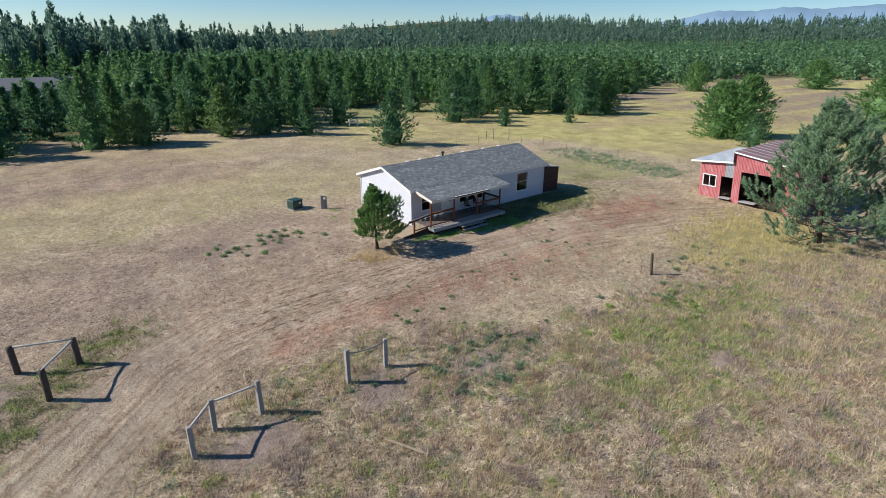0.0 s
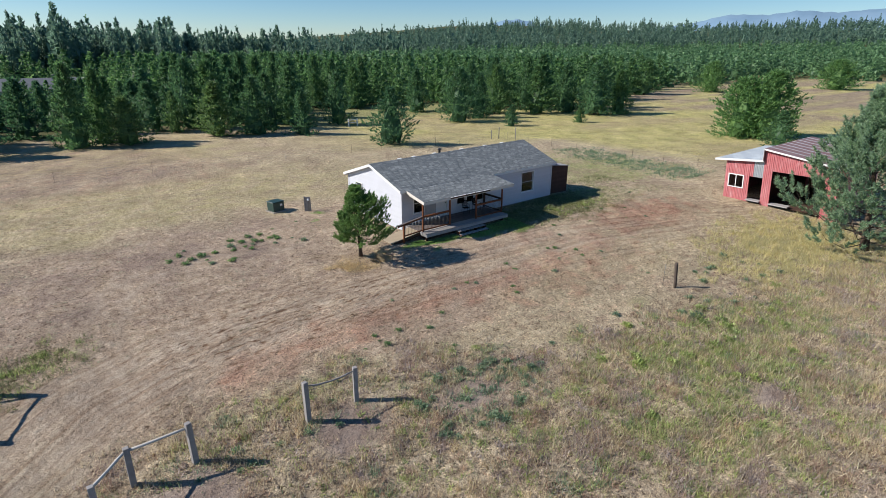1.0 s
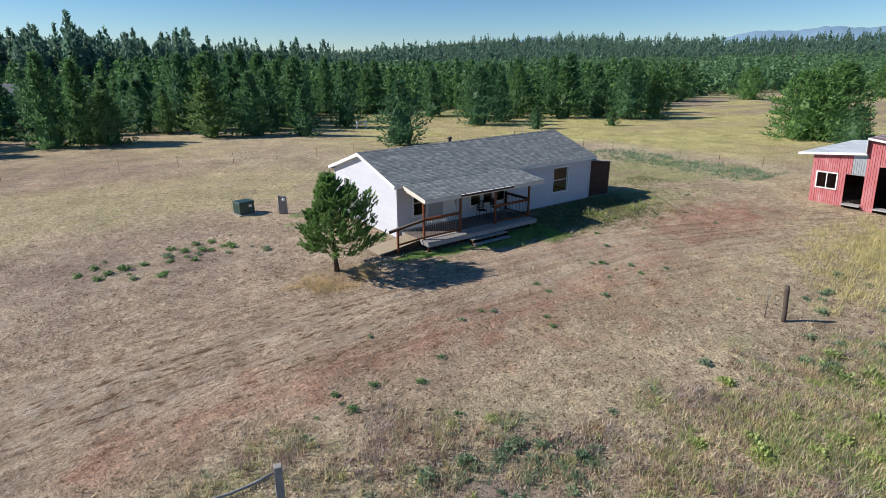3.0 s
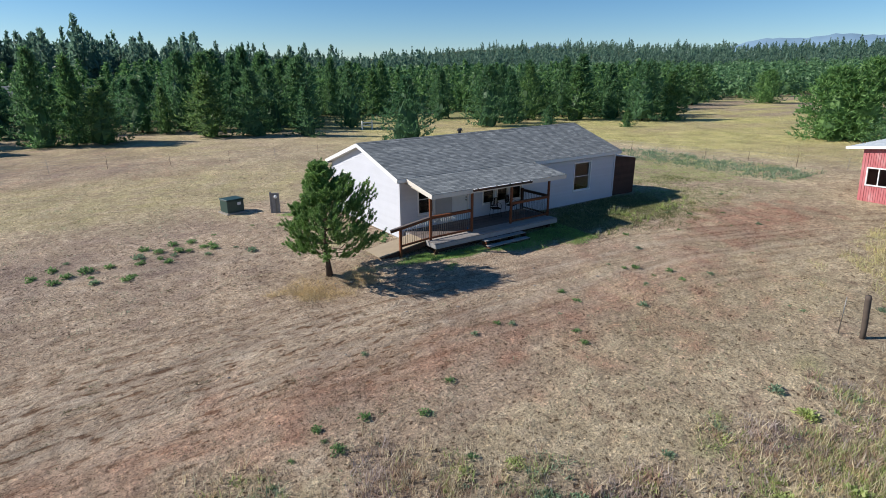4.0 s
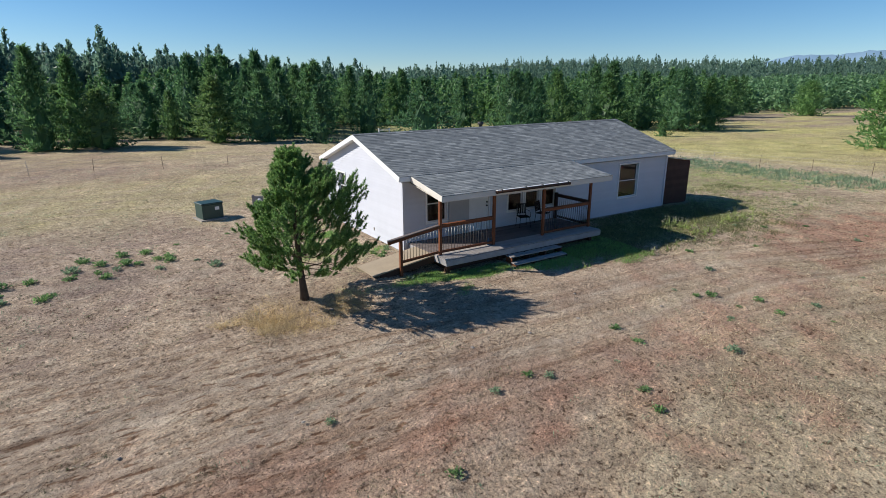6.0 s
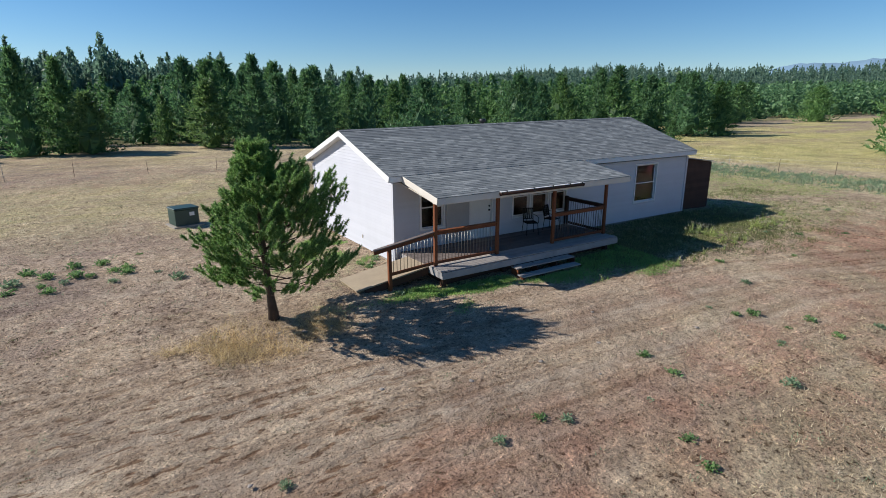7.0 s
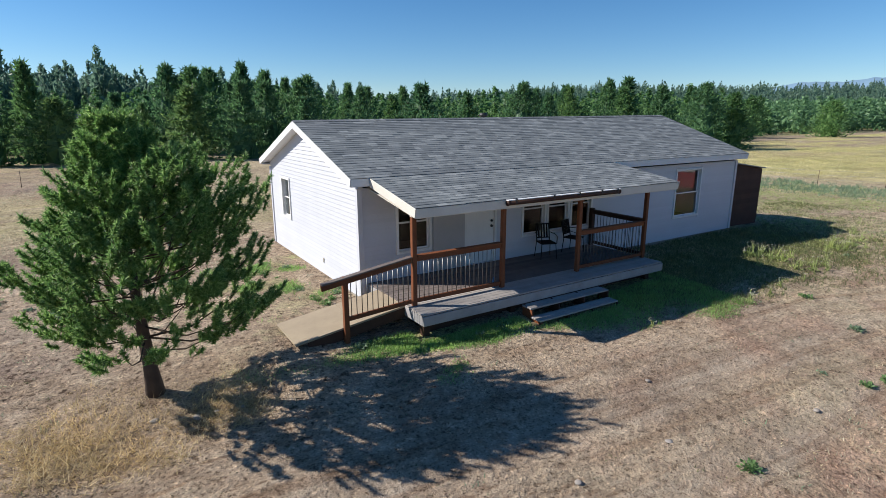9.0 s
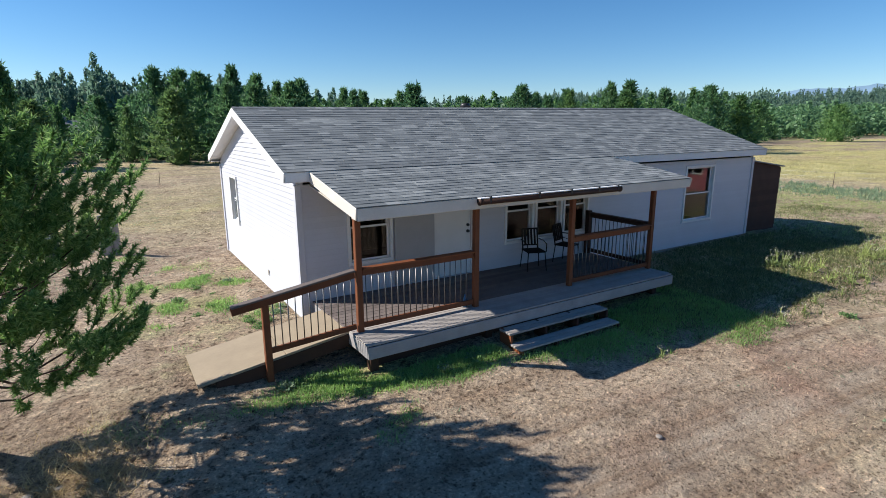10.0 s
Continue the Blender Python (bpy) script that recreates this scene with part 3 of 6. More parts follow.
def hills():
    m = Mat("wooded hills with blue haze in the colour", 1.0, 0.0, 0.0)
    # This blue is the haze of the distance, put into the hills' colour.
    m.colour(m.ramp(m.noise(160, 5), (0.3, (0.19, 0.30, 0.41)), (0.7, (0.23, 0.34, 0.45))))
    ranges = ((3, 3700, ((38, 0.6), (42, 1.9), (43.3, 2.4), (44.8, 2.75), (46.2, 2.85), (47.6, 2.6), (49.5, 2.2), (53, 2.0), (58, 1.0))),
              (9, 3600, ((54, 0.8), (58, 1.8), (60.4, 2.1), (62.6, 2.4), (64.6, 2.9), (65.6, 3.0), (68, 2.9), (70.5, 3.18), (73, 2.95), (77, 3.2), (84, 3.0), (95, 2.6), (108, 0.8))))
    for seed, dist, crest in ranges:
        g = random.Random(seed)
        n = 110
        vs, fs = [], []
        for k in range(n + 1):
            deg = crest[0][0] + (crest[-1][0] - crest[0][0]) * k / n
            a = math.radians(deg)
            top = 9 + dist * math.tan(math.radians(np.interp(deg, [c[0] for c in crest], [c[1] for c in crest]))) + 2.5 * math.sin(deg * 5.0 + seed) + g.uniform(-1.2, 1.2)
            for d, z in ((dist - 700, -10), (dist - 300, top * 0.6), (dist, top), (dist + 450, -10)):
                vs.append((-15 + d * math.sin(a), -22 + d * math.cos(a), z))
        for k in range(n):
            for j in range(3):
                fs.append((4 * k + j, 4 * k + j + 1, 4 * k + j + 5, 4 * k + j + 4))
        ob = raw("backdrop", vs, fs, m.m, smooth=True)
        tagged(ob, "long wooded hills beyond the forest, blue haze in their colour", "hills", kind="structure")


hills()

# ---- the house ----
LEN, WID, TOP, FLOOR = 15.2, 7.1, 3.0, 0.79
RIDGE_Y, RIDGE_Z, EAVE_Z, OVER, RAKE = 3.55, 4.47, 3.26, 0.25, 0.27
PITCH = (RIDGE_Z - EAVE_Z) / (RIDGE_Y + OVER)
house = empty("house", (0, 0, 0), "white single-storey house with lap siding and a grey shingle roof", "house")


def roof_z(y):
    return RIDGE_Z - PITCH * abs(y - RIDGE_Y)


class Wall:
    """One flat wall with lap siding: p(u, n, z) gives a place at u along it, n out of it."""

    def __init__(self, name, origin, way, out, length, gable):
        self.o, self.w, self.out, self.len, self.gable = Vector(origin), Vector(way), Vector(out), length, gable
        self.holes = []
        self.name = name

    def p(self, u, n, z):
        return self.o + self.w * u + self.out * n + Vector((0, 0, z))

    def top(self, u):
        return RIDGE_Z - PITCH * abs(u - WID / 2) - 0.16 if self.gable else TOP

    def build(self):
        """The backing wall with its openings cut through, and one lap of siding after another."""
        us = sorted({0.0, self.len, *([self.len / 2] if self.gable else []), *[h[0] for h in self.holes], *[h[1] for h in self.holes]})
        bm = bmesh.new()
        for a, b in zip(us, us[1:]):
            cuts = [h for h in self.holes if h[0] <= a + 1e-6 and h[1] >= b - 1e-6]
            spans, z = [], 0.46
            for h in sorted(cuts, key=lambda h: h[2]):
                spans.append((z, h[2], z, h[2]))
                z = h[3]
            spans.append((z, self.top(a), z, self.top(b)))
            for za, zb, zc, zd in spans:
                q = [self.p(u, n, zz) for n in (0, -0.12) for u, zz in ((a, za), (b, zc), (b, zd), (a, zb))]
                vs = [bm.verts.new(v) for v in q]
                for f in ((0, 1, 2, 3), (7, 6, 5, 4), (0, 4, 5, 1), (1, 5, 6, 2), (2, 6, 7, 3), (3, 7, 4, 0)):
                    bm.faces.new([vs[k] for k in f])
        wall = part("wall", bm, SIDING, house)
        lap, z = 0.108, 0.44
        while z < (RIDGE_Z if self.gable else TOP) - 0.02:
            z1 = min(z + lap, TOP) if not self.gable else z + lap
            lo, hi = 0.0, self.len
            if self.gable:
                lim = self.top(0)
                if z1 > lim:
                    inset = (z1 - lim) / PITCH
                    lo, hi = inset, self.len - inset
                if hi - lo < 0.25:
                    break
            pieces = [(lo, hi)]
            for h in self.holes:
                if z1 > h[2] + 0.03 and z < h[3] - 0.03:
                    pieces = [q for a, b in pieces for q in ((a, min(b, h[0])), (max(a, h[1]), b)) if q[1] - q[0] > 0.03]
            for a, b in pieces:
                s0 = max(0.0, min(lap / PITCH, lo)) if self.gable and lo > 0 else 0.0
                al, ah = (a - s0 if a == lo else a), (b + s0 if b == hi else b)
                q = [self.p(al, 0.002, z), self.p(ah, 0.002, z), self.p(b, 0.002, z1), self.p(a, 0.002, z1),
                     self.p(al, 0.021, z), self.p(ah, 0.021, z), self.p(ah, 0.020, z + 0.014), self.p(al, 0.020, z + 0.014), self.p(b, 0.005, z1), self.p(a, 0.005, z1)]
                raw("siding_board", q, [(4, 5, 6, 7), (7, 6, 8, 9), (0, 1, 5, 4), (0, 4, 7, 9, 3), (1, 2, 8, 6, 5), (3, 9, 8, 2), (0, 3, 2, 1)], SIDING, wall)
            z = z1
        return wall


W_FRONT = Wall("front", (0, 0, 0), (1, 0, 0), (0, -1, 0), LEN, False)
W_BACK = Wall("back", (LEN, WID, 0), (-1, 0, 0), (0, 1, 0), LEN, False)
W_LEFT = Wall("left", (0, WID, 0), (0, -1, 0), (-1, 0, 0), WID, True)
W_RIGHT = Wall("right", (LEN, 0, 0), (0, 1, 0), (1, 0, 0), WID, True)
WINDOWS = [(W_FRONT, 0.92, 1.90, 1.36, 2.84), (W_FRONT, 4.80, 5.69, 1.32, 2.84), (W_FRONT, 5.73, 6.61, 1.32, 2.84), (W_FRONT, 6.65, 7.56, 1.32, 2.84),
           (W_FRONT, 11.58, 13.07, 1.15, 2.85), (W_LEFT, WID - 5.90, WID - 5.06, 1.5, 2.78)]
DOOR = (2.88, 3.92, FLOOR, 2.86)
for w, a, b, c, d in WINDOWS:
    w.holes.append((a, b, c, d))
W_FRONT.holes.append(DOOR)


def window(w, a, b, c, d):
    """A single-hung window: trim, two sashes, panes."""
    t = 0.065

    def frame_of(bm, a, b, c, d, t, n0, n1):
        for u0, u1, z0, z1 in ((a, a + t, c, d), (b - t, b, c, d), (a + t, b - t, c, c + t), (a + t, b - t, d - t, d)):
            q = [w.p(u, n, z) for n in (n0, n1) for u, z in ((u0, z0), (u1, z0), (u1, z1), (u0, z1))]
            vs = [bm.verts.new(v) for v in q]
            for f in ((0, 1, 2, 3), (7, 6, 5, 4), (0, 4, 5, 1), (1, 5, 6, 2), (2, 6, 7, 3), (3, 7, 4, 0)):
                bm.faces.new([vs[k] for k in f])
    bm = bmesh.new()
    frame_of(bm, a, b, c, d, t, 0.05, -0.12)
    win = part("window", bm, TRIM, house, "white-framed single-hung window with dark glass", 0.004)
    mid = (c + d) / 2
    for z0, z1, n in ((c + t, mid + 0.025, -0.03), (mid - 0.025, d - t, -0.06)):
        bm = bmesh.new()
        frame_of(bm, a + t + 0.002, b - t - 0.002, z0 + 0.002, z1 - 0.002, 0.035, n, n - 0.025)
        part("sash", bm, TRIM, win)
        bm = bmesh.new()
        q = [w.p(u, nn, z) for nn in (n - 0.010, n - 0.015) for u, z in ((a + t + 0.03, z0 + 0.03), (b - t - 0.03, z0 + 0.03), (b - t - 0.03, z1 - 0.03), (a + t + 0.03, z1 - 0.03))]
        vs = [bm.verts.new(v) for v in q]
        for f in ((0, 1, 2, 3), (7, 6, 5, 4), (0, 4, 5, 1), (1, 5, 6, 2), (2, 6, 7, 3), (3, 7, 4, 0)):
            bm.faces.new([vs[k] for k in f])
        part("pane", bm, GLASS, win).visible_shadow = False


for w in (W_FRONT, W_BACK, W_LEFT, W_RIGHT):
    w.build()
for spec in WINDOWS:
    window(*spec)

# corner trim, foundation, floor inside
for x in (0.0, LEN):
    for y in (0.0, WID):
        sx, sy = (-1 if x == 0 else 1), (-1 if y == 0 else 1)
        bm = bmesh.new()
        add_box(bm, (x + sx * 0.045, y + sy * 0.045, 0.45), (x - sx * 0.07, y + sy * 0.0, TOP))
        add_box(bm, (x + sx * 0.045, y, 0.45), (x, y - sy * 0.07, TOP))
        part("corner_trim", bm, SIDING, house)
bm = bmesh.new()
add_box(bm, (0.03, 0.03, -0.5), (LEN - 0.03, 0.2, 0.46))
add_box(bm, (0.03, WID - 0.2, -0.5), (LEN - 0.03, WID - 0.03, 0.46))
add_box(bm, (0.03, 0.2, -0.5), (0.2, WID - 0.2, 0.46))
add_box(bm, (LEN - 0.2, 0.2, -0.5), (LEN - 0.03, WID - 0.2, 0.46))
part("foundation", bm, CONCRETE, house, "grey concrete foundation strip")
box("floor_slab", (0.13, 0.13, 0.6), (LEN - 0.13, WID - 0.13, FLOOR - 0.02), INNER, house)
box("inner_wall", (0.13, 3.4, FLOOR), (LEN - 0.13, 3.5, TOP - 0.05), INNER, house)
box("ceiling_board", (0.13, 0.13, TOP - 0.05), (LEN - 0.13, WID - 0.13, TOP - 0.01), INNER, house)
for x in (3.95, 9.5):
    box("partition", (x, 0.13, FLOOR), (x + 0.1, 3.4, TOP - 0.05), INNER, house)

# front door with its frame, locks, and the storm door folded back
a, b, c, d = DOOR
bm = bmesh.new()
add_box(bm, (a, -0.05, c), (a + 0.07, 0.12, d))
add_box(bm, (b - 0.07, -0.05, c), (b, 0.12, d))
add_box(bm, (a + 0.07, -0.05, d - 0.07), (b - 0.07, 0.12, d))
front_door = part("door", bm, TRIM, house, "white front door with two black locks", 0.004)
box("door_leaf", (a + 0.072, 0.0, c + 0.01), (b - 0.072, 0.045, d - 0.072), TRIM, front_door)
for z, r in ((1.90, 0.032), (1.76, 0.036)):
    bm = bmesh.new()
    tube_into(bm, [(b - 0.15, 0.0, z), (b - 0.15, -0.018, z), (b - 0.15, -0.05, z)], [r, r, r * 0.8], 12)
    part("lock", bm, BLACKMETAL, front_door, "round black lock", 0, True)
storm = box("storm_door", (1.93, -0.075, c + 0.03), (2.87, -0.04, d - 0.02), DOORGREY, house, "grey storm door folded back flat on the wall", 0.006)
box("kick_plate", (2.0, -0.081, c + 0.1), (2.8, -0.075, c + 0.5), DOORGREY, storm)
box("wall_lamp", (2.30, -0.16, 2.58), (2.40, -0.03, 2.76), BLACKMETAL, house, "small black wall lamp", 0.02)
box("outlet", (-0.03, 2.38, 0.75), (-0.015, 2.46, 0.88), CONCRETE, house, "small grey outlet cover", 0.006)

# ---- roofs ----


def roof_plane(name, corners, thick, mat, label=""):
    """A sloping slab from four corners, anticlockwise from above."""
    down = Vector((0, 0, -thick))
    vs = [Vector(c) for c in corners]
    vs = vs + [v + down for v in vs]
    return raw(name, vs, [(0, 1, 2, 3), (7, 6, 5, 4), (0, 4, 5, 1), (1, 5, 6, 2), (2, 6, 7, 3), (3, 7, 4, 0)], mat, house, label)


X0, X1 = -RAKE, LEN + RAKE
YB = 2 * RIDGE_Y + OVER
strips = np.linspace(X0, X1, 25)
vs, fs = [], []
for x in strips:
    vs += [(x, -OVER, EAVE_Z - 0.008), (x, RIDGE_Y, RIDGE_Z - 0.008), (x, -OVER, EAVE_Z - 0.058), (x, RIDGE_Y, RIDGE_Z - 0.058)]
for k in range(24):
    i = 4 * k
    fs += [(i, i + 4, i + 5, i + 1), (i + 2, i + 3, i + 7, i + 6), (i, i + 2, i + 6, i + 4), (i + 1, i + 5, i + 7, i + 3)]
fs += [(0, 1, 3, 2), (96, 98, 99, 97)]
roof_f = raw("roof", vs, fs, SHINGLE, house, "low-pitched roof of grey asphalt shingles")
roof_plane("roof", [(X1, YB, EAVE_Z), (X0, YB, EAVE_Z), (X0, RIDGE_Y, RIDGE_Z), (X1, RIDGE_Y, RIDGE_Z)], 0.05, SHINGLE, "low-pitched roof of grey asphalt shingles")
PX0, PX1, PX2, PY, PZ = 0.19, 8.36, 8.05, -2.26, 2.85
PTOP_Y = -OVER - 0.03
PTOP_Z = EAVE_Z - 0.012
roof_p = roof_plane("porch_roof", [(PX0, PY, PZ), (PX1, PY, PZ), (PX2, PTOP_Y, PTOP_Z), (PX0, PTOP_Y, PTOP_Z)], 0.05, SHINGLE, "shallow porch roof of grey asphalt shingles")
# eaves, rakes and soffits
for y0, y1 in ((-OVER - 0.022, -OVER - 0.002), (YB + 0.002, YB + 0.022)):
    box("fascia", (X0, y0, EAVE_Z - 0.19), (X1, y1, EAVE_Z - 0.008), TRIM, house)
box("soffit", (X0 + 0.02, -OVER, EAVE_Z - 0.19), (X1 - 0.02, 0.0, EAVE_Z - 0.17), TRIM, house)
box("soffit", (X0 + 0.02, WID, EAVE_Z - 0.19), (X1 - 0.02, YB, EAVE_Z - 0.17), TRIM, house)
for x in (X0 - 0.012, X1 + 0.012):
    for ya in (-OVER - 0.02, YB + 0.02):
        za = roof_z(ya)
        beam("rake_board", (x, ya, za - 0.10), (x, RIDGE_Y, RIDGE_Z - 0.10), 0.022, 0.185, TRIM, house)
for xa, xb in ((X0, 0.0), (LEN, X1)):
    for ya in (-OVER, YB):
        roof = [(xa, ya, roof_z(ya) - 0.17), (xb, ya, roof_z(ya) - 0.17), (xb, RIDGE_Y, RIDGE_Z - 0.17), (xa, RIDGE_Y, RIDGE_Z - 0.17)]
        roof_plane("soffit", roof, 0.015, TRIM)
# porch roof edges and ceiling
box("porch_fascia", (PX0, PY - 0.024, PZ - 0.2), (PX1, PY - 0.002, PZ - 0.01), CREAM, house, "cream painted porch fascia")
for x, xt in ((PX0 - 0.013, PX0 - 0.013), (PX1 + 0.013, PX2 + 0.013)):
    beam("porch_rake_board", (x, PY - 0.024, PZ - 0.1), (xt, PTOP_Y, PTOP_Z - 0.10), 0.024, 0.19, CREAM, house)
bm = bmesh.new()
for x in np.arange(PX0 + 0.3, PX2 - 0.1, 0.6):
    m, n = along((x, PY + 0.02, PZ - 0.13), (x, PTOP_Y, PTOP_Z - 0.13))
    add_box(bm, (0, -0.02, -0.07), (n, 0.02, 0.07), m)
part("rafters", bm, CREAM, house)
box("porch_beam", (PX0 + 0.05, -2.02, 2.635), (PX2 - 0.6, -1.93, 2.70), CREAM, house)
roof_plane("porch_ceiling", [(PX0 + 0.02, PY + 0.02, PZ - 0.2), (PX1 - 0.04, PY + 0.02, PZ - 0.2), (PX2 - 0.04, -0.03, PTOP_Z - 0.235), (PX0 + 0.02, -0.03, PTOP_Z - 0.235)], 0.012, CREAM)
# roof vents behind the ridge
for x, kind in ((2.9, 0), (4.2, 0), (6.2, 0), (6.7, 1), (9.0, 0), (11.6, 0), (13.6, 0)):
    y = 4.35
    z = roof_z(y)
    if kind:
        tube("vent_pipe", [(x, y, z - 0.05), (x, y, z + 0.30), (x, y, z + 0.31), (x, y, z + 0.42)], [0.09, 0.09, 0.17, 0.12], BLACKMETAL, house, "black roof vent with a cap", 10)
    else:
        box("roof_vent", (x - 0.16, y - 0.13, z - 0.03), (x + 0.16, y + 0.13, z + 0.13), TRIM, house, "low white roof vent", 0.02)
# rolled awning along the porch edge
awning = empty("awning", (2.38, PY - 0.09, 2.78), "rolled brown awning clamped under the porch fascia", "awning")
tube("roll", [(0, 0, 0), (3.5, 0, 0)], [0.055, 0.055], DARKWOOD, awning, "dark brown fabric roll", 12)
box("cover", (-0.02, -0.05, 0.05), (3.52, 0.06, 0.068), TRIM, awning, "white cover strip")
for x in (0.2, 1.3, 2.1, 2.85, 3.4):
    box("clamp", (x - 0.02, -0.06, -0.02), (x + 0.02, 0.062, 0.085), BLACKMETAL, awning)
for x in (0.0, 3.5):
    tube("end_cap", [(x - 0.012, 0, 0), (x + 0.012, 0, 0)], [0.065, 0.065], DARKWOOD, awning, "", 12)

# ---- porch deck, steps, ramp, railing ----
DX0, DX1, DY = 0.15, 7.57, -2.56
POST_Y = -1.97
POSTS = (0.30, 2.58, 4.97, 7.50)
porch = empty("porch", (0, 0, 0), "raised wooden porch deck with reddish posts and rails", "porch")
y, k = -0.045, 0
while y > DY + 0.02:
    # Boards nearer the wall get the grey that has roof shade in it.
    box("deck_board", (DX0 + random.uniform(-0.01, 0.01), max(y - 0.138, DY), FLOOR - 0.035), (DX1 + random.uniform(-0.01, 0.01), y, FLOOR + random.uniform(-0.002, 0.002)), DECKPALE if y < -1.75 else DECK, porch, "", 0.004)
    y -= 0.144
box("deck_fascia", (DX0, DY - 0.03, FLOOR - 0.235), (DX1, DY - 0.004, FLOOR - 0.038), DECKFACE, porch, "pale weathered fascia board")
for x in (DX0, DX1 - 0.026):
    box("deck_fascia", (x, DY, FLOOR - 0.235), (x + 0.026, -0.05, FLOOR - 0.038), DECKFACE, porch, "pale weathered fascia board")
for x in np.arange(DX0 + 0.4, DX1, 1.2):
    box("joist", (float(x), DY + 0.01, FLOOR - 0.22), (float(x) + 0.04, -0.05, FLOOR - 0.04), DARKWOOD, porch)
for x in (0.35, 2.6, 4.9, 7.25):
    for yy in (-2.3, -0.4):
        box("pier", (x - 0.07, yy - 0.07, hgt(x, yy) - 0.2), (x + 0.07, yy + 0.07, FLOOR - 0.22), DARKWOOD, porch)
box("skirt", (DX0 + 0.3, DY + 0.35, hgt(4, -2.3) - 0.3), (DX1 - 0.3, DY + 0.38, FLOOR - 0.24), DARKWOOD, porch, "dark boards closing the space under the deck", 0)
box("skirt", (DX0 + 0.3, DY + 0.38, hgt(0.5, -1.5) - 0.3), (DX0 + 0.33, -0.1, FLOOR - 0.24), DARKWOOD, porch, "dark boards closing the space under the deck", 0)
for x in POSTS:
    box("post", (x - 0.05, POST_Y - 0.05, FLOOR - 0.2), (x + 0.05, POST_Y + 0.05, 2.64), REDWOOD, porch, "reddish stained square post", 0.01)
box("post", (7.44, -0.17, FLOOR), (7.56, -0.04, FLOOR + 1.12), DARKWOOD, porch, "short dark post by the wall", 0.01)


def railing(a, b, top, low, spacing=0.115, skip=0.06, rail=REDWOOD, cap=None):
    """Top and bottom rail with thin black balusters between two posts; a, b: (x, y, floor z)."""
    a, b = Vector(a), Vector(b)
    up = Vector((0, 0, 1))
    n = (b - a).length
    way = (b - a).normalized()
    p, q = a + way * skip, b - way * skip
    beam("top_rail", p + up * (top - 0.06), q + up * (top - 0.06), 0.045, 0.10, rail, porch)
    beam("rail_cap", p + up * (top + 0.004), q + up * (top + 0.004), 0.135, 0.03, cap or rail, porch)
    beam("bottom_rail", p + up * low, q + up * low, 0.045, 0.09, rail, porch)
    for k in range(int((n - 2 * skip) / spacing)):
        c = p + way * (spacing * (k + 0.5))
        tube("baluster", [c + up * (low + 0.03), c + up * (top - 0.1)], [0.009, 0.009], STEEL if rail is REDWOOD else BLACKMETAL, porch, "", 6)


railing((POSTS[0], POST_Y, FLOOR), (POSTS[1], POST_Y, FLOOR), 1.04, 0.10)
railing((POSTS[2], POST_Y, FLOOR), (POSTS[3], POST_Y, FLOOR), 1.02, 0.10)
railing((POSTS[3], -0.10, FLOOR), (POSTS[3], POST_Y, FLOOR), 1.06, 0.10, rail=DARKWOOD)
# ramp
RX0, RX1, RY0, RY1 = -2.15, 0.30, -1.82, -0.56
RZ0, RZ1 = 0.44, FLOOR
ramp = empty("ramp", (RX0, RY0, RZ0), "tan plywood access ramp sloping up to the porch deck", "ramp")
slope = (RZ1 - RZ0) / (RX1 - RX0)
HALF = (RY1 - RY0) / 2
m, n = along((0, HALF, -0.02), (RX1 - RX0, HALF, RZ1 - RZ0 - 0.02))
for lo, hi in ((0.0, 0.52), (0.522, 1.0)):
    bm = bmesh.new()
    add_box(bm, (n * lo, -HALF, -0.02), (n * hi, HALF, 0.02), m)
    part("ramp_sheet", bm, RAMPWOOD, ramp, "", 0.004)
for yy in (0.02, 2 * HALF - 0.02):
    beam("stringer", (0.25, yy, -0.11), (RX1 - RX0, yy, RZ1 - RZ0 - 0.15), 0.04, 0.2, DARKWOOD, ramp)
RPX = -1.15
rz = RZ0 + slope * (RPX - RX0)
box("ramp_post", (RPX - 0.05, RY0 - 0.09, hgt(RPX, RY0) - 0.2), (RPX + 0.05, RY0 + 0.01, rz + 1.03), REDWOOD, porch, "reddish stained square post", 0.008)
a, b = Vector((-1.62, RY0 - 0.04, rz + 0.94)), Vector((POSTS[0] - 0.07, POST_Y, FLOOR + 1.04))
beam("ramp_top_rail", a - Vector((0, 0, 0.07)), b - Vector((0, 0, 0.07)), 0.05, 0.12, REDWOOD, porch)
beam("ramp_rail_cap", a, b, 0.14, 0.03, DECK, porch, "grey weathered rail cap")
a2, b2 = Vector((RPX + 0.05, RY0 - 0.04, rz + 0.17)), Vector((POSTS[0] - 0.07, POST_Y, FLOOR + 0.10))
beam("ramp_bottom_rail", a2, b2, 0.045, 0.09, REDWOOD, porch)
for k in range(12):
    s = (k + 0.6) / 12.2
    c = a2.lerp(b2, s)
    t0 = a.z + (b.z - a.z) * (c.x - a.x) / (b.x - a.x)
    tube("baluster", [c, (c.x, c.y, t0 - 0.1)], [0.009, 0.009], STEEL, porch, "", 6)
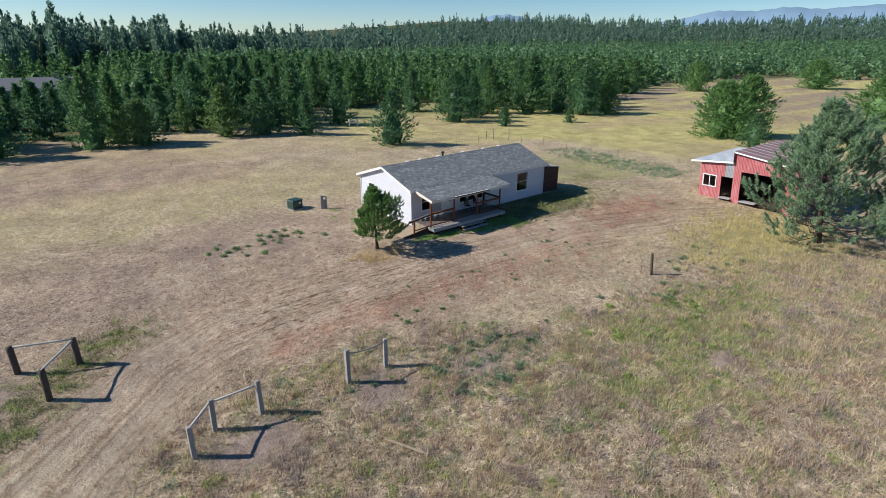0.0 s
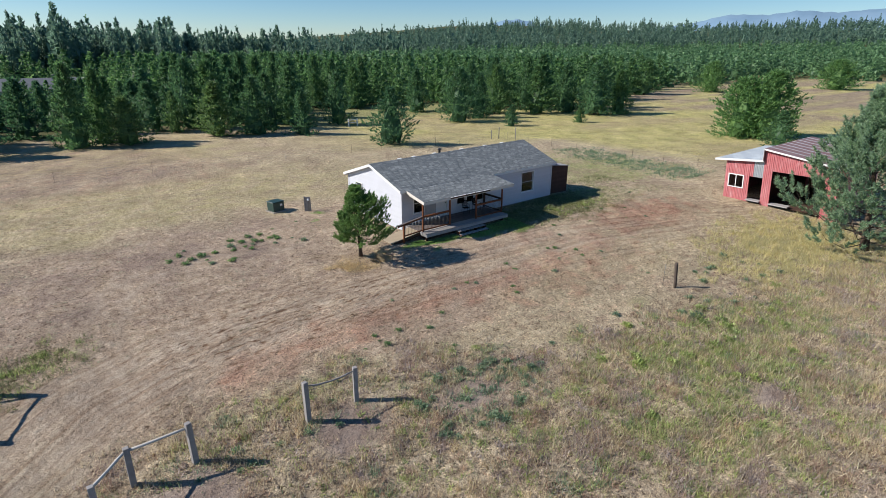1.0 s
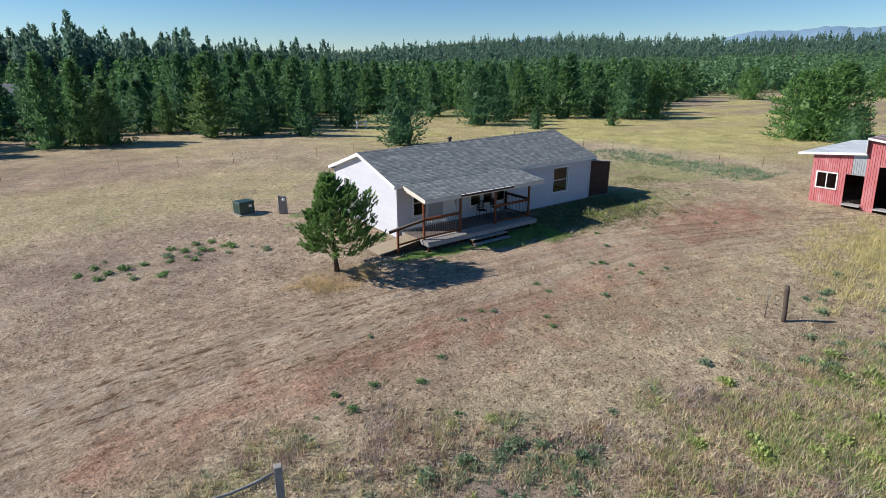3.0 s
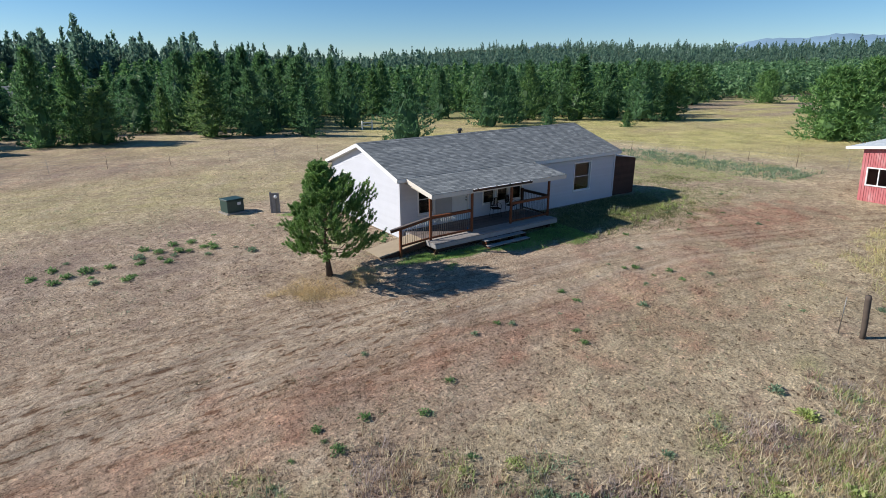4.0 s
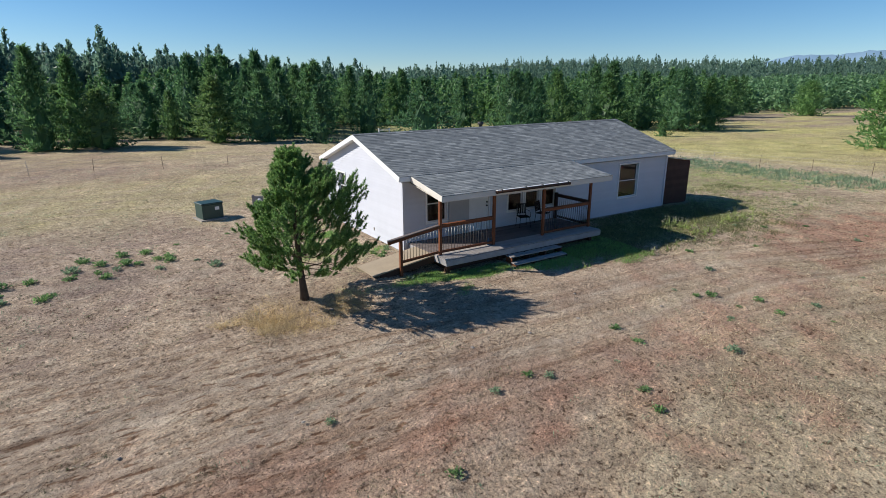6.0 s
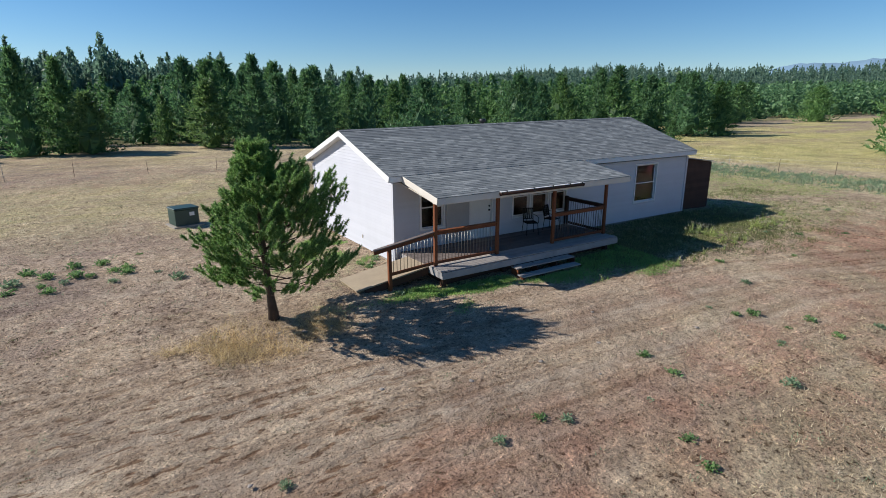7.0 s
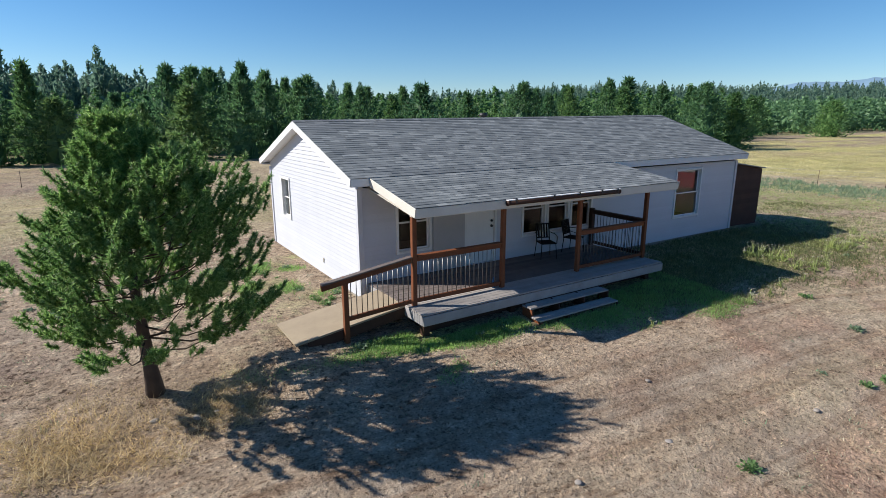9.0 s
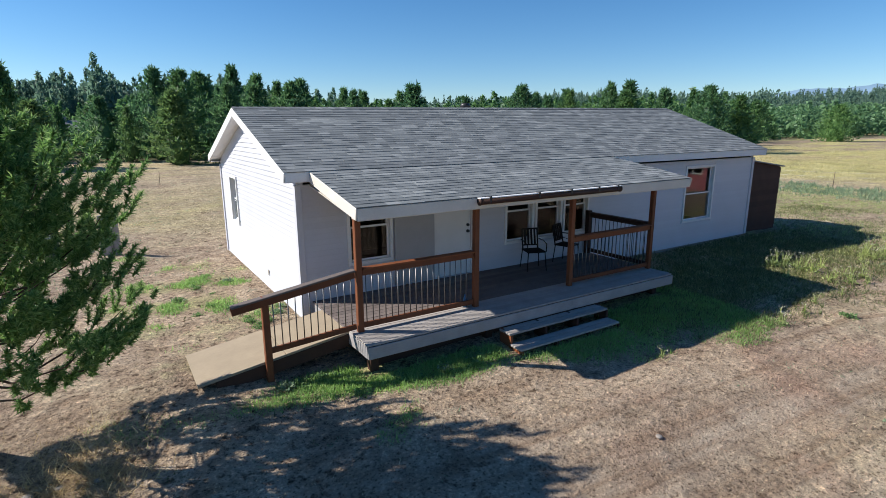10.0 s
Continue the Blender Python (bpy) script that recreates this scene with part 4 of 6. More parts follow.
# steps
steps = empty("porch_steps", (2.66, DY - 0.03, hgt(4, -3)), "open wooden steps of three treads in front of the deck", "steps")
g0 = steps.location.z
for k in range(2):
    z = FLOOR - g0 - 0.255 - 0.185 * k
    for j, (yy) in enumerate((0.03, 0.17)):
        box("tread", (0, -0.30 * (k + 1) + 0.16 * j, z - 0.038), (2.45, -0.30 * (k + 1) + 0.16 * j + 0.145, z), DECKPALE, steps, "", 0.005)
for x in (0.04, 0.84, 1.64, 2.44):
    vs = []
    for xx in (x - 0.02, x + 0.02):
        vs += [(xx, 0, FLOOR - g0 - 0.24), (xx, 0, -0.1), (xx, -0.62, -0.1), (xx, -0.60, FLOOR - g0 - 0.48), (xx, -0.31, FLOOR - g0 - 0.48), (xx, -0.30, FLOOR - g0 - 0.295)]
    raw("stringer", vs, [(0, 1, 2, 3, 4, 5), (11, 10, 9, 8, 7, 6)] + [(i, i + 6, (i + 1) % 6 + 6, (i + 1) % 6) for i in range(6)], REDWOOD if x < 0.1 else DARKWOOD, steps)


def porch_chair(x, y, rz, label):
    """A metal patio chair: seat, back, arms, four legs."""
    ch = empty("patio_chair", (x, y, FLOOR + 0.002), label, "chair", "chairs on the porch", rz)
    bm = bmesh.new()
    add_box(bm, (-0.22, -0.22, 0.42), (0.22, 0.22, 0.45))
    part("seat", bm, CHAIRBROWN, ch, "", 0.012)
    bm = bmesh.new()
    m = pose(0, 0.21, 0.45, -12, 0, 0)
    for x0, x1, z0, z1 in ((-0.2, -0.17, 0.0, 0.47), (0.17, 0.2, 0.0, 0.47), (-0.17, 0.17, 0.43, 0.47), (-0.17, 0.17, 0.06, 0.09), *[(x - 0.022, x + 0.022, 0.09, 0.43) for x in (-0.12, -0.04, 0.04, 0.12)]):
        add_box(bm, (x0, -0.012, z0), (x1, 0.012, z1), m)
    part("backrest", bm, CHAIRBROWN, ch, "", 0.003)
    for sx in (-1, 1):
        tube("arm", [(sx * 0.22, 0.26, 0.66), (sx * 0.24, 0.0, 0.66), (sx * 0.23, -0.2, 0.62), (sx * 0.22, -0.21, 0.44)], [0.012] * 4, CHAIRBROWN, ch)
        for sy in (-1, 1):
            tube("leg", [(sx * 0.2, sy * 0.19, 0.43), (sx * 0.23, sy * 0.23, 0.0)], [0.013, 0.011], CHAIRBROWN, ch)


porch_chair(5.25, -0.55, -20, "black metal patio chair on the deck below the windows")
porch_chair(6.35, -0.50, 15, "black metal patio chair on the deck beside the far post")
tube("water_bottle", [(2.40, -1.90, FLOOR), (2.40, -1.90, FLOOR + 0.16), (2.40, -1.90, FLOOR + 0.2), (2.40, -1.90, FLOOR + 0.24)], [0.04, 0.04, 0.02, 0.02], BLUE, None, "", 10)
tagged(bpy.data.objects["water_bottle"], "blue plastic bottle standing on the deck by a post", "bottle")

# ---- shed at the end of the house ----
shed = empty("lean_to_shed", (LEN + 0.06, 0.35, hgt(16, 0.5) - 0.1), "dark brown lean-to shed with board siding against the house end", "shed")
SZ, SW, SD = shed.location.z, 2.6, 2.2
h0, h1 = 2.88 - SZ, 2.55 - SZ
raw("shed_body", [(0.02, 0.02, 0), (SW - 0.02, 0.02, 0), (SW - 0.02, SD, 0), (0.02, SD, 0), (0.02, 0.02, h0), (SW - 0.02, 0.02, h1), (SW - 0.02, SD, h1), (0.02, SD, h0)],
    [(0, 1, 5, 4), (1, 2, 6, 5), (2, 3, 7, 6), (3, 0, 4, 7), (4, 5, 6, 7), (3, 2, 1, 0)], SHEDWOOD, shed)
z = 0.0
while z < h0 - 0.06:
    z1 = z + 0.19
    xr = SW if z1 <= h1 else max(0.1, SW * (h0 - z1) / (h0 - h1))
    raw("board", [(0, 0.018, z), (SW if z1 <= h1 else min(SW, xr + 0.3), 0.018, z), (xr, 0.018, min(z1, h0)), (0, 0.018, min(z1, h0)), (0, -0.006, z), (SW if z1 <= h1 else min(SW, xr + 0.3), -0.006, z), (xr, 0.012, min(z1, h0)), (0, 0.012, min(z1, h0))],
        [(4, 5, 6, 7), (0, 1, 5, 4), (1, 2, 6, 5), (2, 3, 7, 6), (3, 0, 4, 7)], SHEDWOOD, shed)
    z = z1
m, n = along((-0.02, SD / 2, h0 + 0.03), (SW + 0.1, SD / 2, h1 + 0.02))
bm = bmesh.new()
add_box(bm, (0, -SD / 2 - 0.08, -0.02), (n, SD / 2 + 0.05, 0.02), m)
part("shed_roof", bm, DECKFACE, shed, "", 0.005)

# ---- trees ----


def unit(a):
    return a / np.maximum(np.linalg.norm(a, axis=-1, keepdims=True), 1e-9)


class Pine:
    """The shape of one pine: trunk and limbs as a bmesh, needles as loose triangles."""

    def __init__(self, seed, h, r, start, branches, twigs, tufts, blades, blade, width, profile, lean=(0, 0), lift=0.45, trunk=0.03, ragged=0.25, limbs=True, droop=(-0.35, -0.15, 0.05, 0.45), core=0.0, brush=0.0, whorl=0.0, bias=(0.0, 0.0)):
        g = self.g = np.random.RandomState(seed)
        bm = bmesh.new()
        pts, rad = [], []
        for k in range(9):
            u = k / 8
            pts.append((lean[0] * u + 0.02 * h * math.sin(3 * u + seed) * u, lean[1] * u + 0.02 * h * math.sin(2.3 * u + seed) * u, h * 0.98 * u - 0.15 * (k == 0)))
            rad.append(max(0.008, h * trunk * (1 - u) ** 0.8 * (1.45 if k == 0 else 1.0)))
        tube_into(bm, pts, rad, 8)
        tx, tz = np.array([p[0] for p in pts]), np.array([p[2] for p in pts])
        ty = np.array([p[1] for p in pts])
        pos, way = [], []
        for b in range(branches):
            u = (b + g.uniform(0, 1)) / branches
            u = u ** 0.9
            if whorl:
                u = (1 - 0.8) * u + 0.8 * (math.floor(u * whorl) + 0.5) / whorl if b % 5 else u
            z = start + (h * 0.97 - start) * u
            az = 2.399963 * b + g.uniform(-0.5, 0.5)
            size = r * np.interp(u, *profile) * g.uniform(1 - ragged, 1 + ragged * 0.6)
            size *= 1 + bias[0] * math.cos(az) + bias[1] * math.sin(az)
            el = np.interp(u, (0, 0.3, 0.7, 1), droop) + g.uniform(-0.14, 0.14)
            base = np.array([np.interp(z, tz, tx), np.interp(z, tz, ty), z])
            line = []
            for k in range(6):
                s = k / 5
                e = el + lift * s
                d = np.array([math.cos(az) * math.cos(e), math.sin(az) * math.cos(e), math.sin(e)])
                line.append(base + d * size * s)
            line = np.array(line)
            if limbs:
                tube_into(bm, [tuple(p) for p in line[[0, 2, 4, 5]]], [0.005 + 0.007 * size, 0.004 + 0.005 * size, 0.003 + 0.003 * size, 0.003], 4)
            for k in range(twigs):
                s = (0.28 if brush else 0.25) + (0.72 if brush else 0.75) * (k + g.uniform(0, 1)) / twigs
                o = np.array([np.interp(s, np.linspace(0, 1, 6), line[:, j]) for j in range(3)])
                side = (1 if k % 2 else -1) * g.uniform(0.5, 1.15)
                d = np.array([math.cos(az + side), math.sin(az + side), 0.35 + 0.5 * u + g.uniform(-0.15, 0.2)])
                tl = size * (0.16 + 0.34 * (1 - s)) + 0.35 * blade
                if brush:
                    tl = size * (0.14 + 0.42 * (1 - s)) + 0.1
                for q in range(tufts):
                    v = (q + 0.6) / tufts if not brush else 1.0 - 0.36 * q
                    pos.append(o + d * tl * v + g.normal(0, 0.02 * r, 3))
                    way.append(d)
            pos.append(line[-1])
            way.append(line[-1] - line[-2])
        for q in range(max(3, branches // 8)):
            pos.append(np.array([lean[0], lean[1], h * (0.9 + 0.1 * q / max(3, branches // 8))]))
            way.append(np.array([0.0, 0, 1]))
        self.trunk = bm
        pos, way = np.array(pos), unit(np.array(way))
        n = len(pos)
        d = unit(way[:, None] * 0.75 + g.normal(0, 0.55, (n, blades, 3)) + np.array([0, 0, 0.18]))
        c = pos[:, None] + way[:, None] * g.uniform(-0.5, 0.6, (n, blades, 1)) * blade
        if brush:
            way = unit(way * np.array([0.8, 0.8, 1]) + np.array([0, 0, 0.4]) + g.normal(0, 0.12, way.shape))
            long = brush * g.uniform(0.6, 1.15, (n, 1, 1))
            c = pos[:, None] + way[:, None] * g.uniform(-0.15, 1.0, (n, blades, 1)) * long
            d = unit(way[:, None] * 0.6 + g.normal(0, 0.62, (n, blades, 3)))
        ln = blade * g.uniform(0.6, 1.15, (n, blades, 1))
        side = unit(np.cross(d, g.normal(0, 1, (n, blades, 3)))) * width * 0.5
        t = np.stack([c - side, c + side, c + d * ln], 2)
        self.needles = t.reshape(-1, 3, 3)
        if core:
            rings = []
            for u in (0.02, 0.2, 0.45, 0.72, 0.96):
                z = start + (h - start) * u
                w = [core * r * np.interp(u, *profile) * g.uniform(0.75, 1.2) for _ in range(9)]
                rings.append([(w[k] * math.cos(k * math.tau / 9), w[k] * math.sin(k * math.tau / 9), z + g.uniform(-0.04, 0.04) * h) for k in range(9)])
            body = []
            for p, q in zip(rings, rings[1:]):
                for k in range(9):
                    j = (k + 1) % 9
                    body += [(p[k], p[j], q[j]), (p[k], q[j], q[k])]
            self.needles = np.concatenate([self.needles, np.array(body)])


ROUND = ((0, 0.12, 0.28, 0.45, 0.6, 0.75, 0.88, 1), (0.82, 1.0, 0.97, 0.76, 0.52, 0.29, 0.13, 0.02))
YOUNGPINE = ((0, 0.1, 0.26, 0.42, 0.56, 0.7, 0.84, 1), (0.86, 1.0, 1.0, 0.86, 0.66, 0.42, 0.22, 0.04))
CONE = ((0, 0.08, 0.25, 0.5, 0.75, 1), (0.9, 1.0, 0.82, 0.52, 0.24, 0.02))
PLUMP = ((0, 0.1, 0.35, 0.6, 0.82, 1), (0.9, 1.0, 0.9, 0.62, 0.3, 0.03))
BUSH = ((0, 0.1, 0.3, 0.5, 0.7, 0.86, 1), (0.86, 1.0, 1.0, 0.9, 0.66, 0.38, 0.08))
SPIRE = ((0, 0.12, 0.35, 0.6, 0.82, 1), (0.7, 1.0, 0.8, 0.46, 0.18, 0.0))


def plant(p, name, at, label, needles, bark=BARK, group="", rz=0.0):
    tree = empty(name, at, label, "tree", group, rz)
    part("trunk", p.trunk, bark, tree, "", 0, True)
    tris("crown", p.needles, needles, tree)
    return tree


# the young pine in front of the house
plant(Pine(11, 4.24, 1.53, 0.74, 108, 14, 2, 105, 0.085, 0.0185, YOUNGPINE, lean=(-0.19, 0.12), lift=0.55, trunk=0.026, ragged=0.36, droop=(-0.26, -0.06, 0.2, 0.7), brush=0.20, whorl=8.0, bias=(0.19, -0.12)),
      "pine_tree", (-4.48, -2.05, hgt(-4.48, -2.05) + 0.05), "young green pine with a bare lower trunk in dry grass", NEEDLE)
# the large pine before the barn
GREYPINE = ((0, 0.1, 0.25, 0.42, 0.6, 0.8, 1), (0.95, 1.0, 0.95, 0.74, 0.44, 0.2, 0.06))
plant(Pine(23, 9.7, 5.5, 0.2, 92, 11, 2, 80, 0.25, 0.046, GREYPINE, lean=(-0.2, 1.3), lift=0.65, trunk=0.022, ragged=0.38, droop=(-0.30, -0.06, 0.4, 1.0), brush=0.46, bias=(0.20, -0.17)),
      "pine_tree", (22.7, -20.5, hgt(22.7, -20.5)), "large grey-green pine with long needles beside the red barn", NEEDLE_BLUE)
plant(Pine(29, 7.2, 3.4, 0.3, 56, 10, 2, 60, 0.25, 0.042, GREYPINE, lean=(0.3, 0.3), lift=0.65, trunk=0.022, ragged=0.5, droop=(-0.34, -0.06, 0.4, 1.0), brush=0.46),
      "pine_tree", (27.6, -25.0, hgt(27.6, -25.0)), "smaller grey-green pine behind a larger one near the barn", NEEDLE_BLUE)

# trees of the wood's edge, each from one of a few shapes
SHAPES = []
for k, (prof, r, start) in enumerate(((CONE, 3.1, 0.3), (PLUMP, 3.3, 0.5), (CONE, 2.7, 0.2), (PLUMP, 3.0, 0.9), (ROUND, 3.5, 0.4), (SPIRE, 2.6, 0.6), (BUSH, 3.6, 0.2))):
    p = Pine(100 + k, 8.0, r, start * 0.35, 80 if k < 6 else 150, 5, 2, 4, 0.48, 0.17, prof, lift=0.3, trunk=0.016, ragged=0.34, limbs=False, core=0.42)
    t = plant(p, "conifer", (0, 0, -200), "dense dark green conifer at the edge of the wood", WOODS if k < 6 else BRIGHTWOODS, group="conifers of the wood")
    SHAPES.append(t)
EDGE = [(-17.7, 65.7, 8.0, 3.4), (-13.2, 52.5, 10.0, 3.3), (-9.8, 54.4, 9.4, 2.6), (-7.6, 50.6, 6.0, 3.0), (-2.4, 62.4, 7.0, 3.2), (3.6, 51.6, 7.4, 3.1), (8.7, 50.2, 8.0, 3.5),
        (12.5, 55.0, 8.4, 3.2), (14.2, 45.8, 6.4, 2.3), (17.5, 57.0, 9.0, 3.4), (24.2, 53.8, 8.2, 3.1), (40.1, 76.0, 8.6, 3.4), (47.0, 62.6, 8.6, 3.6), (43.5, 44.8, 9.0, 3.7), (50, 47, 8.0, 3.0)]
EDGE2 = [(74, 68.6, 9.0, 3.8), (57, 50, 9.2, 3.6), (63.9, 45, 9.0, 3.8), (71.2, 43.6, 9.4, 3.8), (71.2, 36.5, 9.4, 4.0), (76.7, 34.9, 8.2, 3.4), (125, 58.8, 9.6, 4.0), (150, 52, 8.6, 4.2),
         (64.0, 5.6, 8.2, 4.1), (65.6, 3.0, 9.0, 4.2), (193, 31.6, 9.0, 6.0), (92.8, -8.2, 8.6, 5.2), (97, -14, 8.0, 4.8), (-26, 60, 9.5, 4.2), (-24, 52, 8.0, 3.6)]
LONE = [(19.7, 31.0, 7.2, 3.3, "lone bushy conifer standing in the dry field"), (46.6, 35.1, 3.4, 1.5, "small young conifer at the edge of the golden grass"),
        (59.5, 31.1, 2.8, 1.4, "small young conifer at the edge of the golden grass"), (57.4, -2.0, 4.6, 2.1, "small bluish conifer beside a larger clump"), (219, 38, 6.2, 4.0, "lone round conifer in the far field")]


def stand(k, x, y, h, r, rz, label=""):
    src = SHAPES[k % len(SHAPES)]
    wide = (3.1, 3.3, 2.7, 3.0, 3.5, 2.6, 3.6)[k % len(SHAPES)]
    t = copy_thing(src, pose(x, y, hgt(x, y) - 0.05, 0, 0, rz) @ Matrix.Diagonal((r / wide, r / wide, h / 8.0, 1)))
    if label:
        t["label"], t["group"] = label, "lone conifers"
    return t


rng = random.Random(5)
taken = []
for k, (x, y, h, r) in enumerate(EDGE + EDGE2):
    stand(6 if r >= 4.1 else 0 if k == 1 else k % 6, x, y, h, r, rng.uniform(0, 360))
    taken.append((x, y))
for k, (x, y, h, r, label) in enumerate(LONE):
    stand((4, 1, 0, 1, 6)[k], x, y, h, r, 40 + 70 * k, label)
    taken.append((x, y))


def wooded(x, y):
    """Whether trees grow here: the wood lies behind the field, with a clearing and the far meadow on one side."""
    if x > 262 and y > -230:
        return True
    if x >= 62:
        return y > np.interp(x, (62, 80, 148, 220, 262), (46, 40, 68, 74, 74))
    if y < 56 + (6 if x < -5 else 0):
        return False
    if 26 < x < 62 and y < 78:
        return rng.random() < 0.10
    return True


def planted(x, y):
    """How far from the gate the young plantation reaches in this direction; the old wood stands behind it."""
    turn = math.degrees(math.atan2(x + 23, y + 31))
    return np.interp(turn, (-5, 8, 18, 30, 42, 55, 80, 100), (205, 215, 265, 330, 410, 480, 540, 540)) + 14 * math.sin(turn * 1.7) + 8 * math.sin(turn * 5.1)


far_lines, near_count = [], 0
for gx in range(-190, 560, 6):
    for gy in range(-230, 540, 6):
        x, y = gx + rng.uniform(-2.6, 2.6), gy + rng.uniform(-2.6, 2.6)
        pick, tall, spin = rng.random(), rng.random(), rng.uniform(0, 360)
        d = math.hypot(x + 23, y + 31)
        turn = math.degrees(math.atan2(x + 23, y + 31))
        if not -14 < turn < 96 or d > planted(x, y) or not wooded(x, y):
            continue
        if pick < 0.08 + (0.25 if d > 300 else 0) or any(abs(x - a) + abs(y - b) < 5.5 for a, b in taken):
            continue
        if abs(x + 12) < 13 and 118 < y < 140:
            continue
        h = rng.uniform(6.2, 10.4) + min(2.0, 0.008 * d)
        if -24 < x < 2 and y < 150:
            h = min(h, rng.uniform(5.5, 7.0))
        r = h * rng.uniform(0.27, 0.40)
        if d < 132 and near_count < 130:
            near_count += 1
            stand(rng.randrange(6), x, y, h, r, spin)
        else:
            far_lines.append((x, y, h, r, spin, d))
old_lines = []
for k in range(5000):
    turn, deep = rng.uniform(-14, 98), rng.random() ** 1.3
    x, y = math.sin(math.radians(turn)), math.cos(math.radians(turn))
    near = planted(x * 300 - 23, y * 300 - 31) + 8
    d = near + (np.interp(turn, (-5, 10, 20, 35, 50, 80), (340, 370, 500, 720, 900, 950)) - near) * deep
    x, y = x * d - 23, y * d - 31
    tall = rng.random()
    h = rng.uniform(11, 17) + (rng.uniform(3, 7) if tall < 0.10 else 0) + (2.5 if d < 330 else 0)
    old_lines.append((x, y, h, h * rng.uniform(0.12, 0.19), rng.uniform(0, 360), d))
for s in SHAPES:
    for o in (*s.children_recursive, s):
        bpy.data.objects.remove(o)


def far_wood(name, rows, shapes, mat, label):
    """Many far trees as one mesh: each is a turned and stretched copy of a rough shape, with its trunk."""
    out = []
    for x, y, h, r, spin, old in rows:
        v = shapes[int(spin * 7) % len(shapes)]
        c, s = math.cos(spin), math.sin(spin)
        q = np.empty_like(v)
        q[..., 0] = (v[..., 0] * c - v[..., 1] * s) * r + x
        q[..., 1] = (v[..., 0] * s + v[..., 1] * c) * r + y
        q[..., 2] = v[..., 2] * h + hgt(x, y)
        out.append(q)
    ob = tris(name, np.concatenate(out), mat)
    return tagged(ob, label, "wood", kind="stuff")


def bushy(seed, prof, start, boughs, leaves, size, lumpy=0.12):
    """A far conifer of unit size: boughs spread round a trunk, each a bunch of small ragged triangles."""
    g = np.random.RandomState(seed)
    u = ((np.arange(boughs) + g.uniform(0, 1, boughs)) / boughs) ** 1.1
    w = np.interp(u, *prof) * g.uniform(0.6, 1.15, boughs)
    a = np.arange(boughs) * 2.399963 + g.uniform(-0.5, 0.5, boughs)
    reach = w * g.uniform(0.45, 0.95, boughs)
    z = start + (0.97 - start) * u - 0.05 * reach
    c = np.stack([np.cos(a) * reach, np.sin(a) * reach, z], -1)
    spread = np.stack([lumpy + 0.22 * w, lumpy + 0.22 * w, 0.022 + 0.02 * w], -1)
    c = c[:, None] + g.normal(0, 1, (boughs, leaves, 3)) * spread[:, None] * 0.7
    out = np.stack([np.cos(a), np.sin(a), np.full(boughs, 0.1)], -1)[:, None]
    e = size * (0.5 + 0.5 * w)[:, None, None]
    flat = np.array([1, 1, 0.34])
    p = unit(out + g.normal(0, 0.7, (boughs, leaves, 3))) * e * flat
    q = unit(np.cross(p, g.normal(0, 1, (boughs, leaves, 3)))) * e * 0.42 * flat
    t = np.stack([c - q - p * 0.4, c + q - p * 0.4, c + p], 2).reshape(-1, 3, 3)
    k = max(3, boughs // 12)
    tip = np.stack([g.normal(0, 0.05, k), g.normal(0, 0.05, k), g.uniform(0.86, 0.95, k)], -1)
    side = np.stack([g.normal(0, 0.08, k), g.normal(0, 0.08, k), np.zeros(k)], -1)
    return np.concatenate([t, np.stack([tip - side, tip + side, tip + [0, 0, 0.07]], 1)])


def far_trunks(rows, label):
    """Bare tapering stems under the crowns of the old trees."""
    out = []
    for x, y, h, r, spin, d in rows:
        b = 0.011 * h
        ring = [(b * math.cos(k * 2.094 + spin), b * math.sin(k * 2.094 + spin)) for k in range(3)]
        z = hgt(x, y)
        for k in range(3):
            (ax, ay), (bx, by) = ring[k], ring[(k + 1) % 3]
            out.append([(x + ax, y + ay, z - 0.5), (x + bx, y + by, z - 0.5), (x, y, z + h * 0.9)])
    tagged(tris("wood_stems", np.array(out), BARK), label, "wood", kind="stuff")


FIR = ((0, 0.1, 0.3, 0.55, 0.8, 1), (0.55, 0.9, 1.0, 0.72, 0.36, 0.05))
FULL = ((0, 0.1, 0.3, 0.55, 0.8, 1), (0.8, 1.0, 0.98, 0.78, 0.45, 0.08))
YOUNG = [bushy(300 + k, (CONE, PLUMP, CONE, FULL, PLUMP)[k], 0.06, 40, 7, 0.31, 0.07) for k in range(5)]
YOUNG_FAR = [bushy(310 + k, (PLUMP, FULL, CONE, FULL)[k], 0.08, 20, 5, 0.46, 0.08) for k in range(4)]
OLD = [bushy(320 + k, (FIR, FULL, FIR, SPIRE, FULL)[k], (0.22, 0.4, 0.15, 0.3, 0.34)[k], 34, 7, 0.36, 0.09) for k in range(5)]
OLD_FAR = [bushy(340 + k, (FIR, FULL, SPIRE, FIR)[k], (0.3, 0.42, 0.2, 0.35)[k], 13, 5, 0.56, 0.09) for k in range(4)]
far_wood("young_wood", [r for r in far_lines if r[5] < 215], YOUNG, WOODS, "dense plantation of young green conifers behind the field")
# The farther rows take the foliage colours with haze mixed in.
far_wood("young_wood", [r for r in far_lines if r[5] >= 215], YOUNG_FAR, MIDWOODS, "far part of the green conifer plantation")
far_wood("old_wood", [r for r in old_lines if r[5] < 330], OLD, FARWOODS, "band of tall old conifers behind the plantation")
far_wood("old_wood", [r for r in old_lines if r[5] >= 330], OLD_FAR, FARWOODS, "far belt of tall conifers on the skyline, haze in their colour")
far_trunks([r for r in old_lines if r[5] < 420], "bare stems of the tall old conifers")

